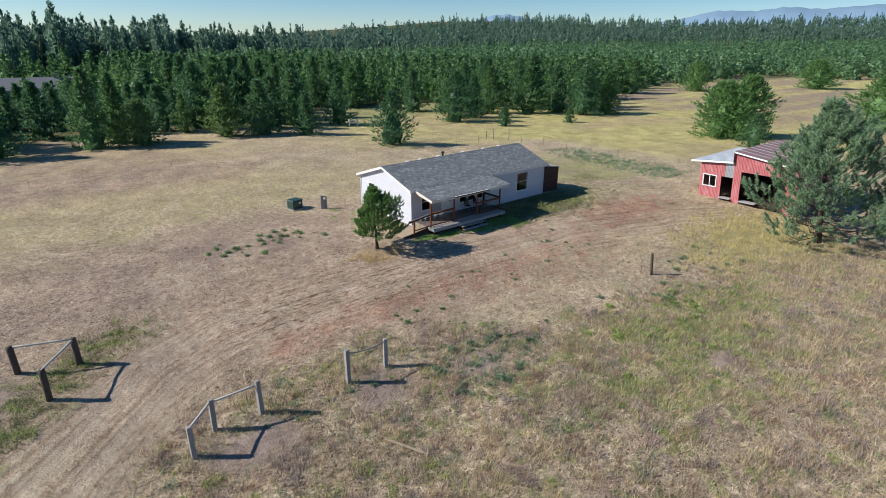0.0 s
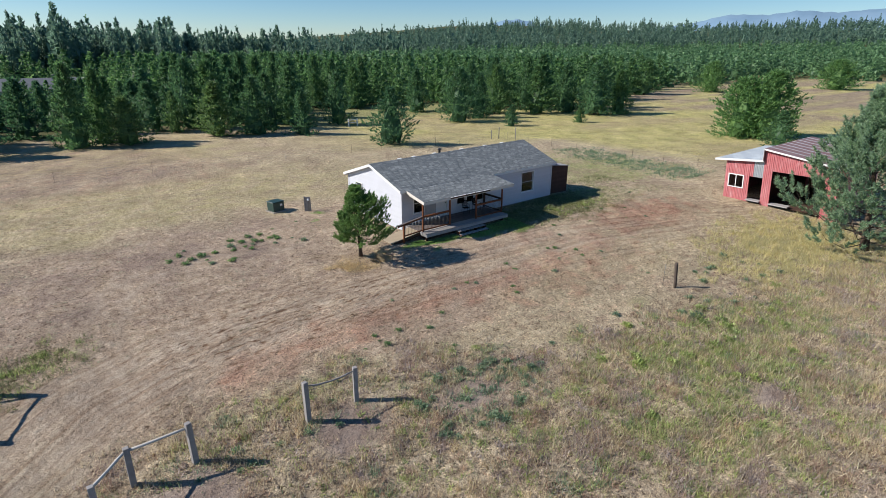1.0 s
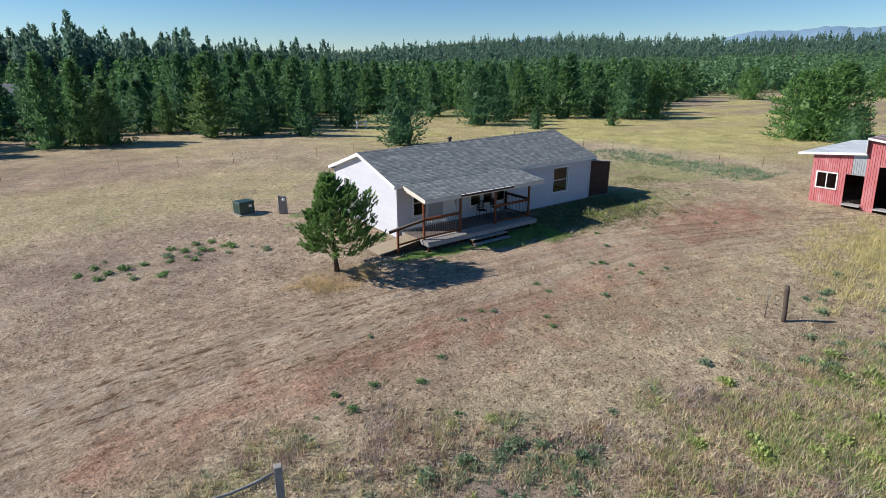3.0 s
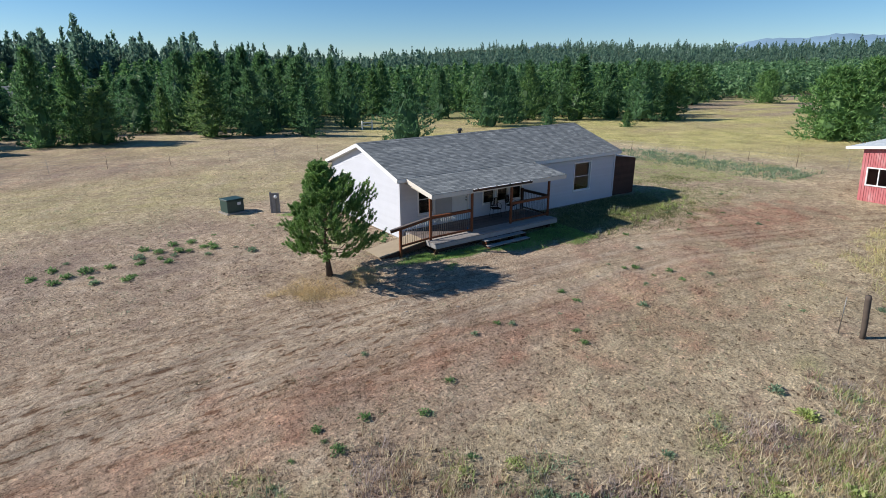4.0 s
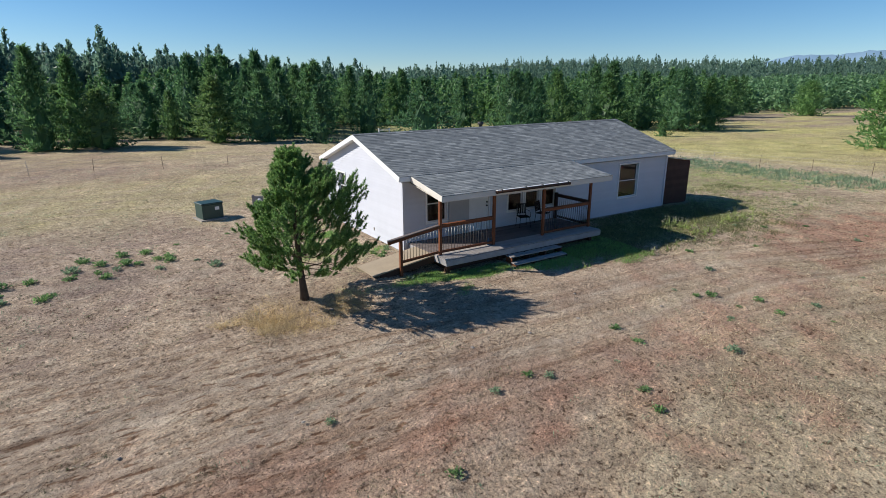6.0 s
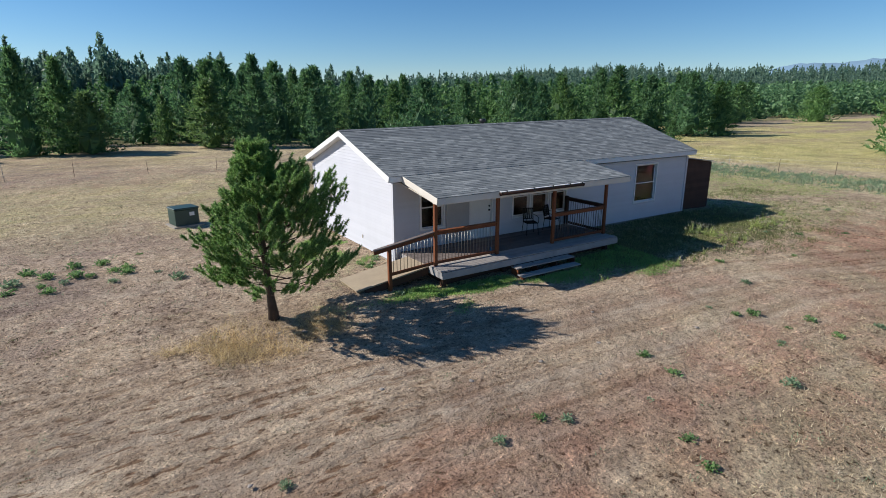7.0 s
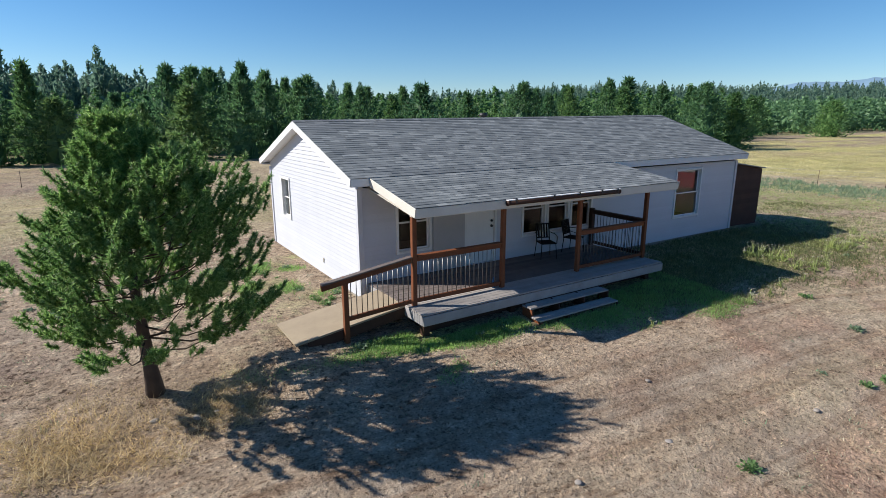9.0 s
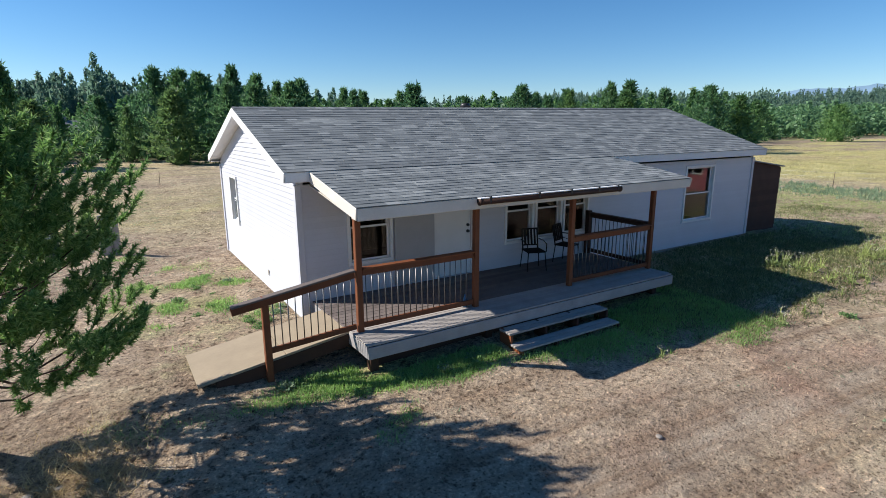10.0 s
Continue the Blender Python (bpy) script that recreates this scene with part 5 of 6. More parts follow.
# ---- neighbouring house far behind the trees ----
nb = empty("neighbour_house", (-12, 130, hgt(-12, 130)), "distant pale house with a long grey roof among trees", "house", rz=-8)
box("house_wall", (-9, -4, 0), (9, 4, 3.0), PALEWALL, nb)
raw("house_roof", [(-9.6, -4.6, 2.9), (9.6, -4.6, 2.9), (9.6, 4.6, 2.9), (-9.6, 4.6, 2.9), (-9.6, 0, 5.4), (9.6, 0, 5.4)], [(0, 1, 5, 4), (2, 3, 4, 5), (3, 0, 4), (1, 2, 5), (3, 2, 1, 0)], worn("far grey roofing", (0.2, 0.21, 0.23), (0.16, 0.165, 0.18), 0.8, 0.1), nb)
for x in (-6.5, -2.5, 2.5, 6.5):
    box("house_window", (x - 0.6, -4.03, 1.0), (x + 0.6, -3.99, 2.2), DARKPOST, nb)
box("chimney", (3.0, -0.4, 4.9), (3.7, 0.3, 6.1), CONCRETE, nb)
wing = empty("outbuilding", (-25.5, 104, hgt(-25, 104)), "small white gabled outbuilding half hidden by conifers", "building", rz=14)
box("building_wall", (-2.2, -2.5, 0), (2.2, 2.5, 3.2), PALEWALL, wing)
raw("building_roof", [(-2.6, -2.8, 3.1), (2.6, -2.8, 3.1), (2.6, 2.8, 3.1), (-2.6, 2.8, 3.1), (0, -2.8, 5.2), (0, 2.8, 5.2)], [(0, 4, 5, 3), (1, 2, 5, 4), (0, 1, 4), (2, 3, 5), (3, 2, 1, 0)], PALEWALL, wing)

# ---- red barn ----
BX = 27.5
barn = empty("barn", (BX, -8.9, 0.0), "red metal barn with a lean-to, faded panels and an open bay", "barn")


def bz(y):
    return float(land(BX, y - 8.9)) - 0.15


def ribbed(name, x, y0, y1, z0, z1a, z1b, mat, t=0.012):
    """A ribbed metal sheet on the plane x, from y0 to y1, its top sloping from z1a to z1b."""
    n = max(2, int(abs(y1 - y0) / 0.115))
    vs, fs = [], []
    for k in range(n + 1):
        for j, (off, dep) in enumerate(((0.0, 0.0), (0.7, 0.0), (0.78, -0.022), (0.92, -0.022))):
            s = min(1.0, (k + off) / n)
            y, zt = y0 + (y1 - y0) * s, z1a + (z1b - z1a) * s
            vs += [(x + dep, y, z0), (x + dep, y, zt), (x + t, y, z0), (x + t, y, zt)]
    m = len(vs) // 4
    for k in range(m - 1):
        a, b = 4 * k, 4 * k + 4
        fs += [(a, b, b + 1, a + 1), (a + 3, b + 3, b + 2, a + 2), (a + 1, b + 1, b + 3, a + 3), (a + 2, b + 2, b, a)]
    return raw(name, vs, fs, mat, barn)


# lean-to front: y runs from 0 (near its free side) to -3.1, the tall part from -3.0 to -11.6
LOWZ, LOWZ2 = 3.34, 3.64


def lowtop(y):
    return LOWZ + (LOWZ2 - LOWZ) * (-y / 3.1)


for y0, y1, z0, z1, mat in ((0.0, -0.3, bz(0), None, RED), (-0.3, -1.52, bz(0), 1.16, RED), (-0.3, -1.52, 2.22, None, RED), (-1.52, -1.95, bz(-1), None, RED), (-1.95, -2.98, 2.24, None, None)):
    if mat is None:
        ribbed("metal_panel", 0, y0, y0 - 0.28, z0, lowtop(y0), lowtop(y0 - 0.28), RED)
        ribbed("metal_panel", 0, y0 - 0.28, y1, z0, lowtop(y0 - 0.28), lowtop(y1), GALV)
    else:
        ribbed("metal_panel", 0, y0, y1, z0, z1 if z1 else lowtop(y0), z1 if z1 else lowtop(y1), mat)


def talltop(y):
    return 4.56 - 0.135 * (-y - 2.98)


for y0, y1, z0 in ((-2.98, -3.66, bz(-3)), (-3.66, -4.6, 2.92), (-4.6, -5.5, 2.92), (-5.5, -6.4, 2.92), (-6.4, -7.3, 2.92), (-7.3, -8.2, bz(-7.5))):
    ribbed("metal_panel", -0.03, y0, y1, z0, talltop(y0), talltop(y1), RED)
# window with its two lights
bm = bmesh.new()
for lo, hi in (((-0.05, -1.54, 1.13), (0.04, -1.46, 2.25)), ((-0.05, -0.36, 1.13), (0.04, -0.28, 2.25)), ((-0.05, -1.46, 1.13), (0.04, -0.36, 1.21)), ((-0.05, -1.46, 2.17), (0.04, -0.36, 2.25)), ((-0.045, -0.94, 1.21), (0.035, -0.88, 2.17))):
    add_box(bm, lo, hi)
bw = part("window", bm, TRIM, barn, "white-framed sliding window", 0.004)
for a, b in ((-1.46, -0.94), (-0.88, -0.36)):
    box("pane", (0.0, a, 1.21), (0.006, b, 2.17), GLASS, bw, "", 0)
# side, back and inner walls
box("side_wall", (0.02, -0.04, bz(0)), (9.8, 0.0, 3.3), RED, barn)
box("back_wall", (9.8, -8.2, bz(-6)), (9.85, 0.0, 3.3), RED, barn)
box("side_wall", (0.0, -8.25, bz(-8)), (9.8, -8.21, 3.8), RED, barn)
box("dividing_wall", (0.05, -3.02, bz(-3)), (9.8, -2.96, 4.5), SHEDWOOD, barn)
raw("dirt_floor", [(0.05, -8.2, 0.12), (9.8, -8.2, 0.12), (9.8, -0.05, 0.12), (0.05, -0.05, 0.12)], [(0, 1, 2, 3)], SHEDWOOD, barn)
box("door_sill", (-0.35, -3.0, 0.28), (0.35, -1.92, 0.36), DECKFACE, barn, "pale plank sill")
box("bay_sill", (-0.25, -5.1, 0.24), (0.5, -3.66, 0.32), DECKFACE, barn, "pale plank sill")
for x, y in ((3.0, -5.4), (6.0, -5.4), (0.1, -7.2)):
    box("barn_post", (x, y - 0.08, 0.1), (x + 0.16, y + 0.08, talltop(y) - 0.1), SHEDWOOD, barn)


def sheet_roof(name, x0, x1, ya, za, yb, zb, mat, seams):
    r = raw(name, [(x0, ya, za), (x0, yb, zb), (x1, yb, zb), (x1, ya, za), (x0, ya, za - 0.03), (x0, yb, zb - 0.03), (x1, yb, zb - 0.03), (x1, ya, za - 0.03)],
            [(0, 1, 2, 3), (7, 6, 5, 4), (0, 4, 5, 1), (1, 5, 6, 2), (2, 6, 7, 3), (3, 7, 4, 0)], mat, barn)
    for x in seams:
        beam("roof_rib", (x, ya, za + 0.012), (x, yb, zb + 0.012), 0.04, 0.035, mat if mat is GALV else GALV, r, "", 0)
    return r


sheet_roof("lean_to_roof", -0.25, 9.95, 0.85, 3.36, -2.99, 3.72, GALV, np.arange(0.0, 9.9, 0.6))
sheet_roof("barn_roof", -0.25, 9.95, -2.9, 4.66, -8.6, 3.89, RUSTROOF, np.arange(0.9, 9.9, 1.15))
beam("roof_trim", (-0.27, 0.87, 3.30), (-0.27, -2.98, 3.66), 0.03, 0.16, TRIM, barn, "white roof edge trim")
beam("roof_trim", (-0.27, -2.9, 4.60), (-0.27, -8.6, 3.83), 0.03, 0.13, TRIM, barn, "white roof edge trim")
beam("roof_trim", (-0.27, -2.93, 3.70), (-0.27, -2.93, 4.62), 0.12, 0.03, TRIM, barn, "white roof edge trim", up=(0, 1, 0))
box("step_wall", (-0.2, -2.97, 3.6), (9.9, -2.9, 4.62), RUSTROOF, barn)

# the old barn leans a little to one side
for ob in barn.children_recursive:
    for v in ob.data.vertices:
        v.co.y += 0.075 * (v.co.z - 1.2)

# ---- posts, rails and fences ----


def old_post(x, y, h, r=0.09, mat=OLDWOOD, label="weathered grey round wooden gate post", name="wooden_post", seed=0, lean=(0.0, 0.0), square=False):
    g = random.Random(seed)
    z = hgt(x, y)
    bm = bmesh.new()
    pts = [(lean[0] * s * h, lean[1] * s * h, -0.3 * (1 - s) * (k == 0) + h * s) for k, s in enumerate((0.0, 0.3, 0.6, 0.9, 1.0))]
    if square:
        tube_into(bm, pts, [r * 1.3 * g.uniform(0.96, 1.04) for _ in range(4)] + [r * 1.22], 4)
    else:
        tube_into(bm, pts, [r * g.uniform(0.93, 1.08) for _ in range(4)] + [r * 0.9], 9)
    p = empty(name, (x, y, z), label, "post", "", g.uniform(-20, 20))
    part("shaft", bm, mat, p, "", 0.012 if square else 0, not square)
    return p


def rail(name, a, b, w, mat, label, sag=0.0):
    m = [Vector(a).lerp(Vector(b), k / 4) for k in range(5)]
    for k in range(5):
        m[k] = m[k] - Vector((0, 0, sag * (1 - (k / 2 - 1) ** 2))) + Vector((0, 0, 0.012 * math.sin(5.0 * k)))
    bm = bmesh.new()
    tube_into(bm, [v - m[0] for v in m], [w, w * 1.05, w * 0.95, w, w * 0.92], 7)
    ob = part(name, bm, mat, None, "", 0, True)
    ob.location = m[0]
    return tagged(ob, label, "rail")


GATE = {"e": (-19.93, -12.88, 1.42), "d": (-18.86, -11.98, 1.45), "c": (-17.03, -12.26, 1.66), "a": (-13.18, -12.84, 1.74), "b": (-11.18, -12.89, 1.50),
        "l": (-24.6, -3.67, 1.40), "m": (-22.37, -4.47, 1.42), "n": (-23.74, -6.42, 1.50)}
for k, (key, (x, y, h)) in enumerate(GATE.items()):
    old_post(x, y, h, 0.10 if key not in "lmn" else 0.13, OLDWOOD if key not in "lmn" else DARKPOST,
             "weathered grey square timber gate post" if key not in "lmn" else "dark stout wooden corner post beside the drive", "wooden_post", k, (0.02 * math.sin(k * 2.1), 0.02 * math.cos(k * 1.7)), key not in "lmn")


def top_of(key, d=0.06):
    x, y, h = GATE[key]
    return Vector((x, y, hgt(x, y) + h - d))


rail("fence_rail", top_of("e"), top_of("d", 0.12), 0.05, PALERAIL, "weathered grey brace rail between two gate posts")
rail("fence_rail", top_of("d", 0.12), top_of("c", 0.22), 0.05, PALERAIL, "weathered grey brace rail between two gate posts")
rail("fence_rail", top_of("l", 0.05), top_of("m", 0.08), 0.05, PALERAIL, "pale brace rail between two dark posts")
rail("fence_rail", top_of("m", 0.08), top_of("n", 0.05), 0.05, PALERAIL, "pale brace rail between two dark posts")
rail("wire_brace", top_of("a", 0.16), top_of("b", 0.14), 0.034, OLDWOOD, "thin sagging branch tied between two grey posts", 0.12)
for d in (0.25, 0.35):
    rail("wire_strand", top_of("a", d), top_of("b", d), 0.006, STEEL, "rusty loose wire between two grey posts", 0.05)
old_post(7.74, -15.62, 1.5, 0.088, DARKPOST, "dark brown fence post standing alone in dry grass", seed=31, lean=(-0.07, 0.06))
tube("survey_stake", [(0, 0, -0.2), (0, 0, 1.32)], [0.014, 0.014], STEEL, None, "", 6).location = (7.44, -15.03, hgt(7.44, -15.03))
tagged(bpy.data.objects["survey_stake"], "thin pale metal stake near a fence post", "stake")
m, n = along((-13.74, -16.52, hgt(-13.74, -16.52) + 0.07), (-12.9, -18.33, hgt(-12.9, -18.33) + 0.08))
bm = bmesh.new()
add_box(bm, (0, -0.06, -0.02), (n, 0.06, 0.02), m)
tagged(part("loose_plank", bm, RAMPWOOD, None, "", 0.004), "pale loose plank lying in the dry grass", "plank")

# wire fence behind the yard: thin steel posts and strands
LINE_A = [(-64, 37.5), (-13.0, 31.3), (-9.1, 31.0), (0, 29.0), (20, 27.2), (35.5, 25.6)]
LINE_B = [(35.8, 25.4), (37.2, 10.2), (38.3, -1.2), (40, -8)]
fence = empty("wire_fence", (0, 30, hgt(0, 30)), "thin wire fence on slender rusty posts across the field", "fence")


def fence_run(line, gap):
    posts = []
    for a, b in zip(line, line[1:]):
        n = max(1, round(math.dist(a, b) / gap))
        posts += [(a[0] + (b[0] - a[0]) * k / n, a[1] + (b[1] - a[1]) * k / n) for k in range(n)]
    posts.append(line[-1])
    for k, (x, y) in enumerate(posts):
        z = hgt(x, y) - hgt(0, 30)
        h = 1.05 + 0.12 * math.sin(7.0 * k)
        tube("fence_post", [(x, y - 30, z - 0.2), (x + 0.04 * math.sin(3.0 * k), y - 30, z + h)], [0.018, 0.015], DARKWOOD if k % 4 else OLDWOOD, fence, "", 5)
    for hh in (0.35, 0.65, 0.95):
        bm = bmesh.new()
        tube_into(bm, [(x, y - 30, hgt(x, y) - hgt(0, 30) + hh) for x, y in posts], [0.006] * len(posts), 3)
        part("strand", bm, STEEL, fence)


fence_run(LINE_A, 4.2)
fence_run(LINE_B, 4.0)
gate = empty("field_gate", (25.1, 50.5, hgt(25.1, 50.5)), "small white wooden gate frame at the edge of the wood", "gate")
for x in (-0.8, 0.8):
    box("gate_post", (x - 0.08, -0.08, -0.1), (x + 0.08, 0.08, 1.25), TRIM, gate)
for z in (0.55, 0.95):
    box("gate_rail", (-0.72, -0.03, z), (0.72, 0.03, z + 0.12), TRIM, gate)
for k, (x, y, h) in enumerate(((35.1, 26.4, 1.7), (36.6, 24.6, 1.7), (34.2, 27.0, 1.3))):
    old_post(x, y, h, 0.06, OLDWOOD, "slender grey post of a field gate in golden grass", "wooden_post", 50 + k)

# ---- utility boxes behind the house ----
ub = empty("utility_box", (-4.85, 9.95, hgt(-4.85, 9.95)), "green steel transformer box on a pale pad in the yard", "utility box", rz=12)
box("pad", (-0.6, -0.55, -0.1), (0.6, 0.55, 0.06), CONCRETE, ub, "pale concrete pad")
box("cabinet", (-0.48, -0.42, 0.06), (0.48, 0.42, 0.72), GREENBOX, ub, "", 0.02)
box("lid", (-0.51, -0.46, 0.72), (0.51, 0.45, 0.80), GREENBOX, ub, "", 0.025)
box("warning_plate", (0.482, -0.2, 0.42), (0.487, 0.05, 0.62), TRIM, ub, "", 0)
box("warning_plate", (0.1, -0.426, 0.45), (0.3, -0.421, 0.6), TRIM, ub, "", 0)
mp = empty("meter_post", (-2.95, 8.3, hgt(-2.95, 8.3)), "grey weathered board post with a round meter", "meter post", rz=-25)
box("board", (-0.2, -0.05, -0.2), (0.2, 0.05, 1.12), OLDWOOD, mp, "", 0.01)
box("post", (-0.3, -0.06, -0.2), (-0.2, 0.06, 1.18), OLDWOOD, mp, "", 0.01)
tube("meter", [(0.02, -0.05, 0.92), (0.02, -0.14, 0.92)], [0.1, 0.09], TRIM, mp, "round white meter face", 14)
box("conduit", (0.0, -0.09, -0.1), (0.05, -0.05, 0.82), STEEL, mp, "", 0.005)

# ---- grasses and weeds ----
FOOT = ((-0.1, 18.0, -0.1, 7.3), (0.1, 7.5, -2.6, 0.1), (2.5, 5.1, -3.2, -2.5), (-2.2, 0.3, -1.95, -0.35), (27.4, 37.5, -20.5, -8.8))


def clear_of(x, y):
    ok = np.ones(len(x), bool)
    for a, b, c, d in FOOT:
        ok &= ~((x > a) & (x < b) & (y > c) & (y < d))
    return ok


def sow(name, seed, n, area, keep, high, blades, width, spread, mat, label, leaning=0.45):
    """Tufts of thin blades on the ground: area (x0, x1, y0, y1); keep(x, y, zones) gives the chance of a tuft."""
    g = np.random.RandomState(seed)
    x, y = g.uniform(area[0], area[1], n), g.uniform(area[2], area[3], n)
    z, ruts = zones(x, y)
    ok = (g.uniform(0, 1, n) < keep(x, y, z)) & clear_of(x, y)
    x, y, ruts = x[ok], y[ok], ruts[ok]
    n = len(x)
    near = np.exp(-(np.hypot(x, y) / 70.0) ** 4)
    h0 = land(x, y) + near * (0.022 * lumps(x, y, 1.6, 5) + 0.035 * lumps(x, y, 5.0, 6) - 0.035 * ruts) - 0.01
    base = np.stack([x, y, h0], -1)[:, None] + np.concatenate([g.normal(0, spread, (n, blades, 2)), np.zeros((n, blades, 1))], -1)
    size = (high[0] + (high[1] - high[0]) * g.uniform(0, 1, (n, 1, 1)) ** 1.6) * g.uniform(0.55, 1.1, (n, blades, 1))
    d = unit(np.concatenate([g.normal(0, leaning, (n, blades, 2)), np.ones((n, blades, 1))], -1))
    side = unit(np.concatenate([g.normal(0, 1, (n, blades, 2)), np.zeros((n, blades, 1))], -1)) * width * 0.5
    t = np.stack([base - side, base + side, base + d * size], 2).reshape(-1, 3, 3)
    return tagged(tris(name, t, mat), label, "grass", kind="stuff")


def wave(size, seed, low):
    return lambda x, y: np.clip(lumps(x, y, size, seed) - low, 0, 1)


pe, pk = wave(4.0, 49, 0.25), wave(1.5, 64, 0.15)
pa, pb, pc, pd = wave(5.0, 41, 0.0), wave(3.2, 42, 0.15), wave(2.4, 43, 0.3), wave(7.0, 44, -0.2)
def TROD(x, y):
    """The trodden turning place before the porch, with little grass."""
    return np.clip(1.35 - np.hypot((x - 3) / 7, (y + 6.3) / 2.2), 0, 1)


sow("dry_straw", 22, 26000, (-3, 22, -16, -6), lambda x, y, z: np.clip(1.3 - np.hypot((x - 9) / 9, (y + 11) / 4.0), 0, 1) * fade(-y, 7.6, 9.2) * (0.2 + 0.8 * pd(x, y)), (0.04, 0.14), 4, 0.018, 0.06, DRY, "pale dry straw over reddish soil", 0.9)
sow("dry_grass", 1, 90000, (-32, 40, -18, 34), lambda x, y, z: np.clip(0.25 + 0.75 * z["grass"] - 1.1 * z["track"], 0.01, 1) * (0.35 + 0.9 * pd(x, y)) * (1 - 0.6 * z["red"]) * (1 - 0.75 * z["dash"]) * (1 - 0.7 * TROD(x, y)), (0.04, 0.13), 4, 0.016, 0.05, DRY, "short dry straw-coloured grass over bare soil", 0.8)
sow("russet_weeds", 2, 22000, (-18, 28, -13, -2.5), lambda x, y, z: np.clip(z["red"] * 1.3 + 0.03, 0, 1) * (1 - 0.6 * z["track"]) * (1 - 0.6 * z["dash"]), (0.03, 0.10), 5, 0.018, 0.07, RUSTY, "low russet dry weeds over the soil", 0.9)
sow("tall_dry_grass", 3, 66000, (-34, 26, -36, -8), lambda x, y, z: (1 - BARE(x, y)) * front(x, y) * (0.35 + 0.75 * pa(x, y)), (0.12, 0.46), 6, 0.018, 0.07, DRY, "tall dry straw-coloured field grass", 0.38)
sow("russet_weeds", 4, 26000, (-30, 26, -36, -10), lambda x, y, z: (1 - BARE(x, y)) * front(x, y) * np.clip(pb(x, y) * 2.2 + 0.08, 0, 1), (0.15, 0.42), 7, 0.02, 0.09, RUSTY, "tall russet and greyish dry weeds", 0.45)
sow("green_weeds", 5, 60000, (-26, 30, -36, -11), lambda x, y, z: (1 - BARE(x, y)) * front(x, y) * np.clip(z["green"] * 1.3 + 0.4 * pc(x, y) + 0.05, 0, 1), (0.12, 0.4), 6, 0.022, 0.08, WEED, "yellowish green weeds among the dry grass", 0.45)
sow("mauve_weeds", 18, 52000, (-28, 26, -36, -11), lambda x, y, z: (1 - BARE(x, y)) * front(x, y) * np.clip(1.6 * pe(x, y) - z["green"], 0, 1), (0.14, 0.36), 8, 0.022, 0.09, MAUVE, "patches of greyish mauve dead weeds in the field", 0.5)
sow("sage_weeds", 6, 12000, (-26, 28, -34, -11), lambda x, y, z: (1 - BARE(x, y)) * front(x, y) * np.clip(pc(x, y) * 1.3, 0, 1), (0.12, 0.34), 9, 0.03, 0.10, SAGE, "grey-green weeds in patches", 0.6)
sow("lawn_grass", 7, 80000, (-3.5, 8, -5.5, -1.8), lambda x, y, z: np.clip(z["green"] * 1.5 - 0.1, 0, 1), (0.03, 0.12), 5, 0.016, 0.05, LAWN, "green grass along the porch", 0.5)
# The dark olive here also deepens the shade beside the house.
sow("green_weeds", 8, 60000, (5.2, 26, -6.5, 3.0), lambda x, y, z: np.clip(z["green"] * 1.2 - 0.05, 0, 1) * (1 - 0.7 * fade(x, 15, 19)), (0.04, 0.17), 5, 0.02, 0.06, SHADEWEED, "low green weeds beside the house", 0.5)
sow("green_weeds", 9, 44000, (-5, 0, -1.5, 9), lambda x, y, z: np.clip(z["green"] * 1.3 - 0.15, 0, 1) * np.clip(2.2 * pk(x, y), 0, 1), (0.04, 0.13), 6, 0.022, 0.06, LAWN, "low green weeds beside the house", 0.6)
sow("tall_dry_grass", 10, 24000, (-7.8, -2.2, -4.6, -0.6), lambda x, y, z: np.clip(1.15 - np.hypot((x + 4.6) / 1.75, (y + 2.65) / 1.2) + 0.4 * lumps(x, y, 1.5, 66), 0, 1), (0.08, 0.30), 5, 0.012, 0.07, STRAW, "long golden dry grass round the foot of the pine", 1.5)
sow("meadow_grass", 11, 42000, (18, 115, -22, 62), lambda x, y, z: np.clip(z["gold"] * 1.1 - 0.1, 0, 1) * (0.1 + 1.1 * pd(x, y)), (0.15, 0.4), 5, 0.032, 0.25, GOLD, "golden meadow grass beyond the fence", 0.4)
sow("green_weeds", 12, 22000, (17, 42, -4, 22), lambda x, y, z: np.clip(1.25 - near_line(x, y, [(36, 12), (34.5, 4), (33, -4)]) / 3.4, 0, 1) * np.clip(0.35 + pb(x, y) * 2, 0, 1), (0.1, 0.4), 6, 0.05, 0.1, SAGE, "grey-green weeds along the fence", 0.5)
sow("green_weeds", 25, 16000, (15, 38, -7, 16), lambda x, y, z: np.clip(z["green"] * 1.3, 0, 1) * (0.3 + pd(x, y)), (0.05, 0.16), 5, 0.035, 0.08, WEED, "short yellowish green grass between house and fence", 0.6)
sow("green_weeds", 13, 9000, (-27, -16, -9, -1), lambda x, y, z: np.clip(z["green"] * 1.2, 0, 1), (0.08, 0.34), 7, 0.024, 0.09, SHADEWEED, "olive weeds round the corner posts", 0.6)
sow("green_weeds", 29, 9000, (-27, -16, -10, -1), lambda x, y, z: np.clip(z["green"] * 2.2, 0, 1) * np.clip(0.2 + lumps(x, y, 1.4, 65), 0, 1), (0.1, 0.4), 8, 0.026, 0.1, WEED, "yellowish green weeds round the corner posts", 0.6)
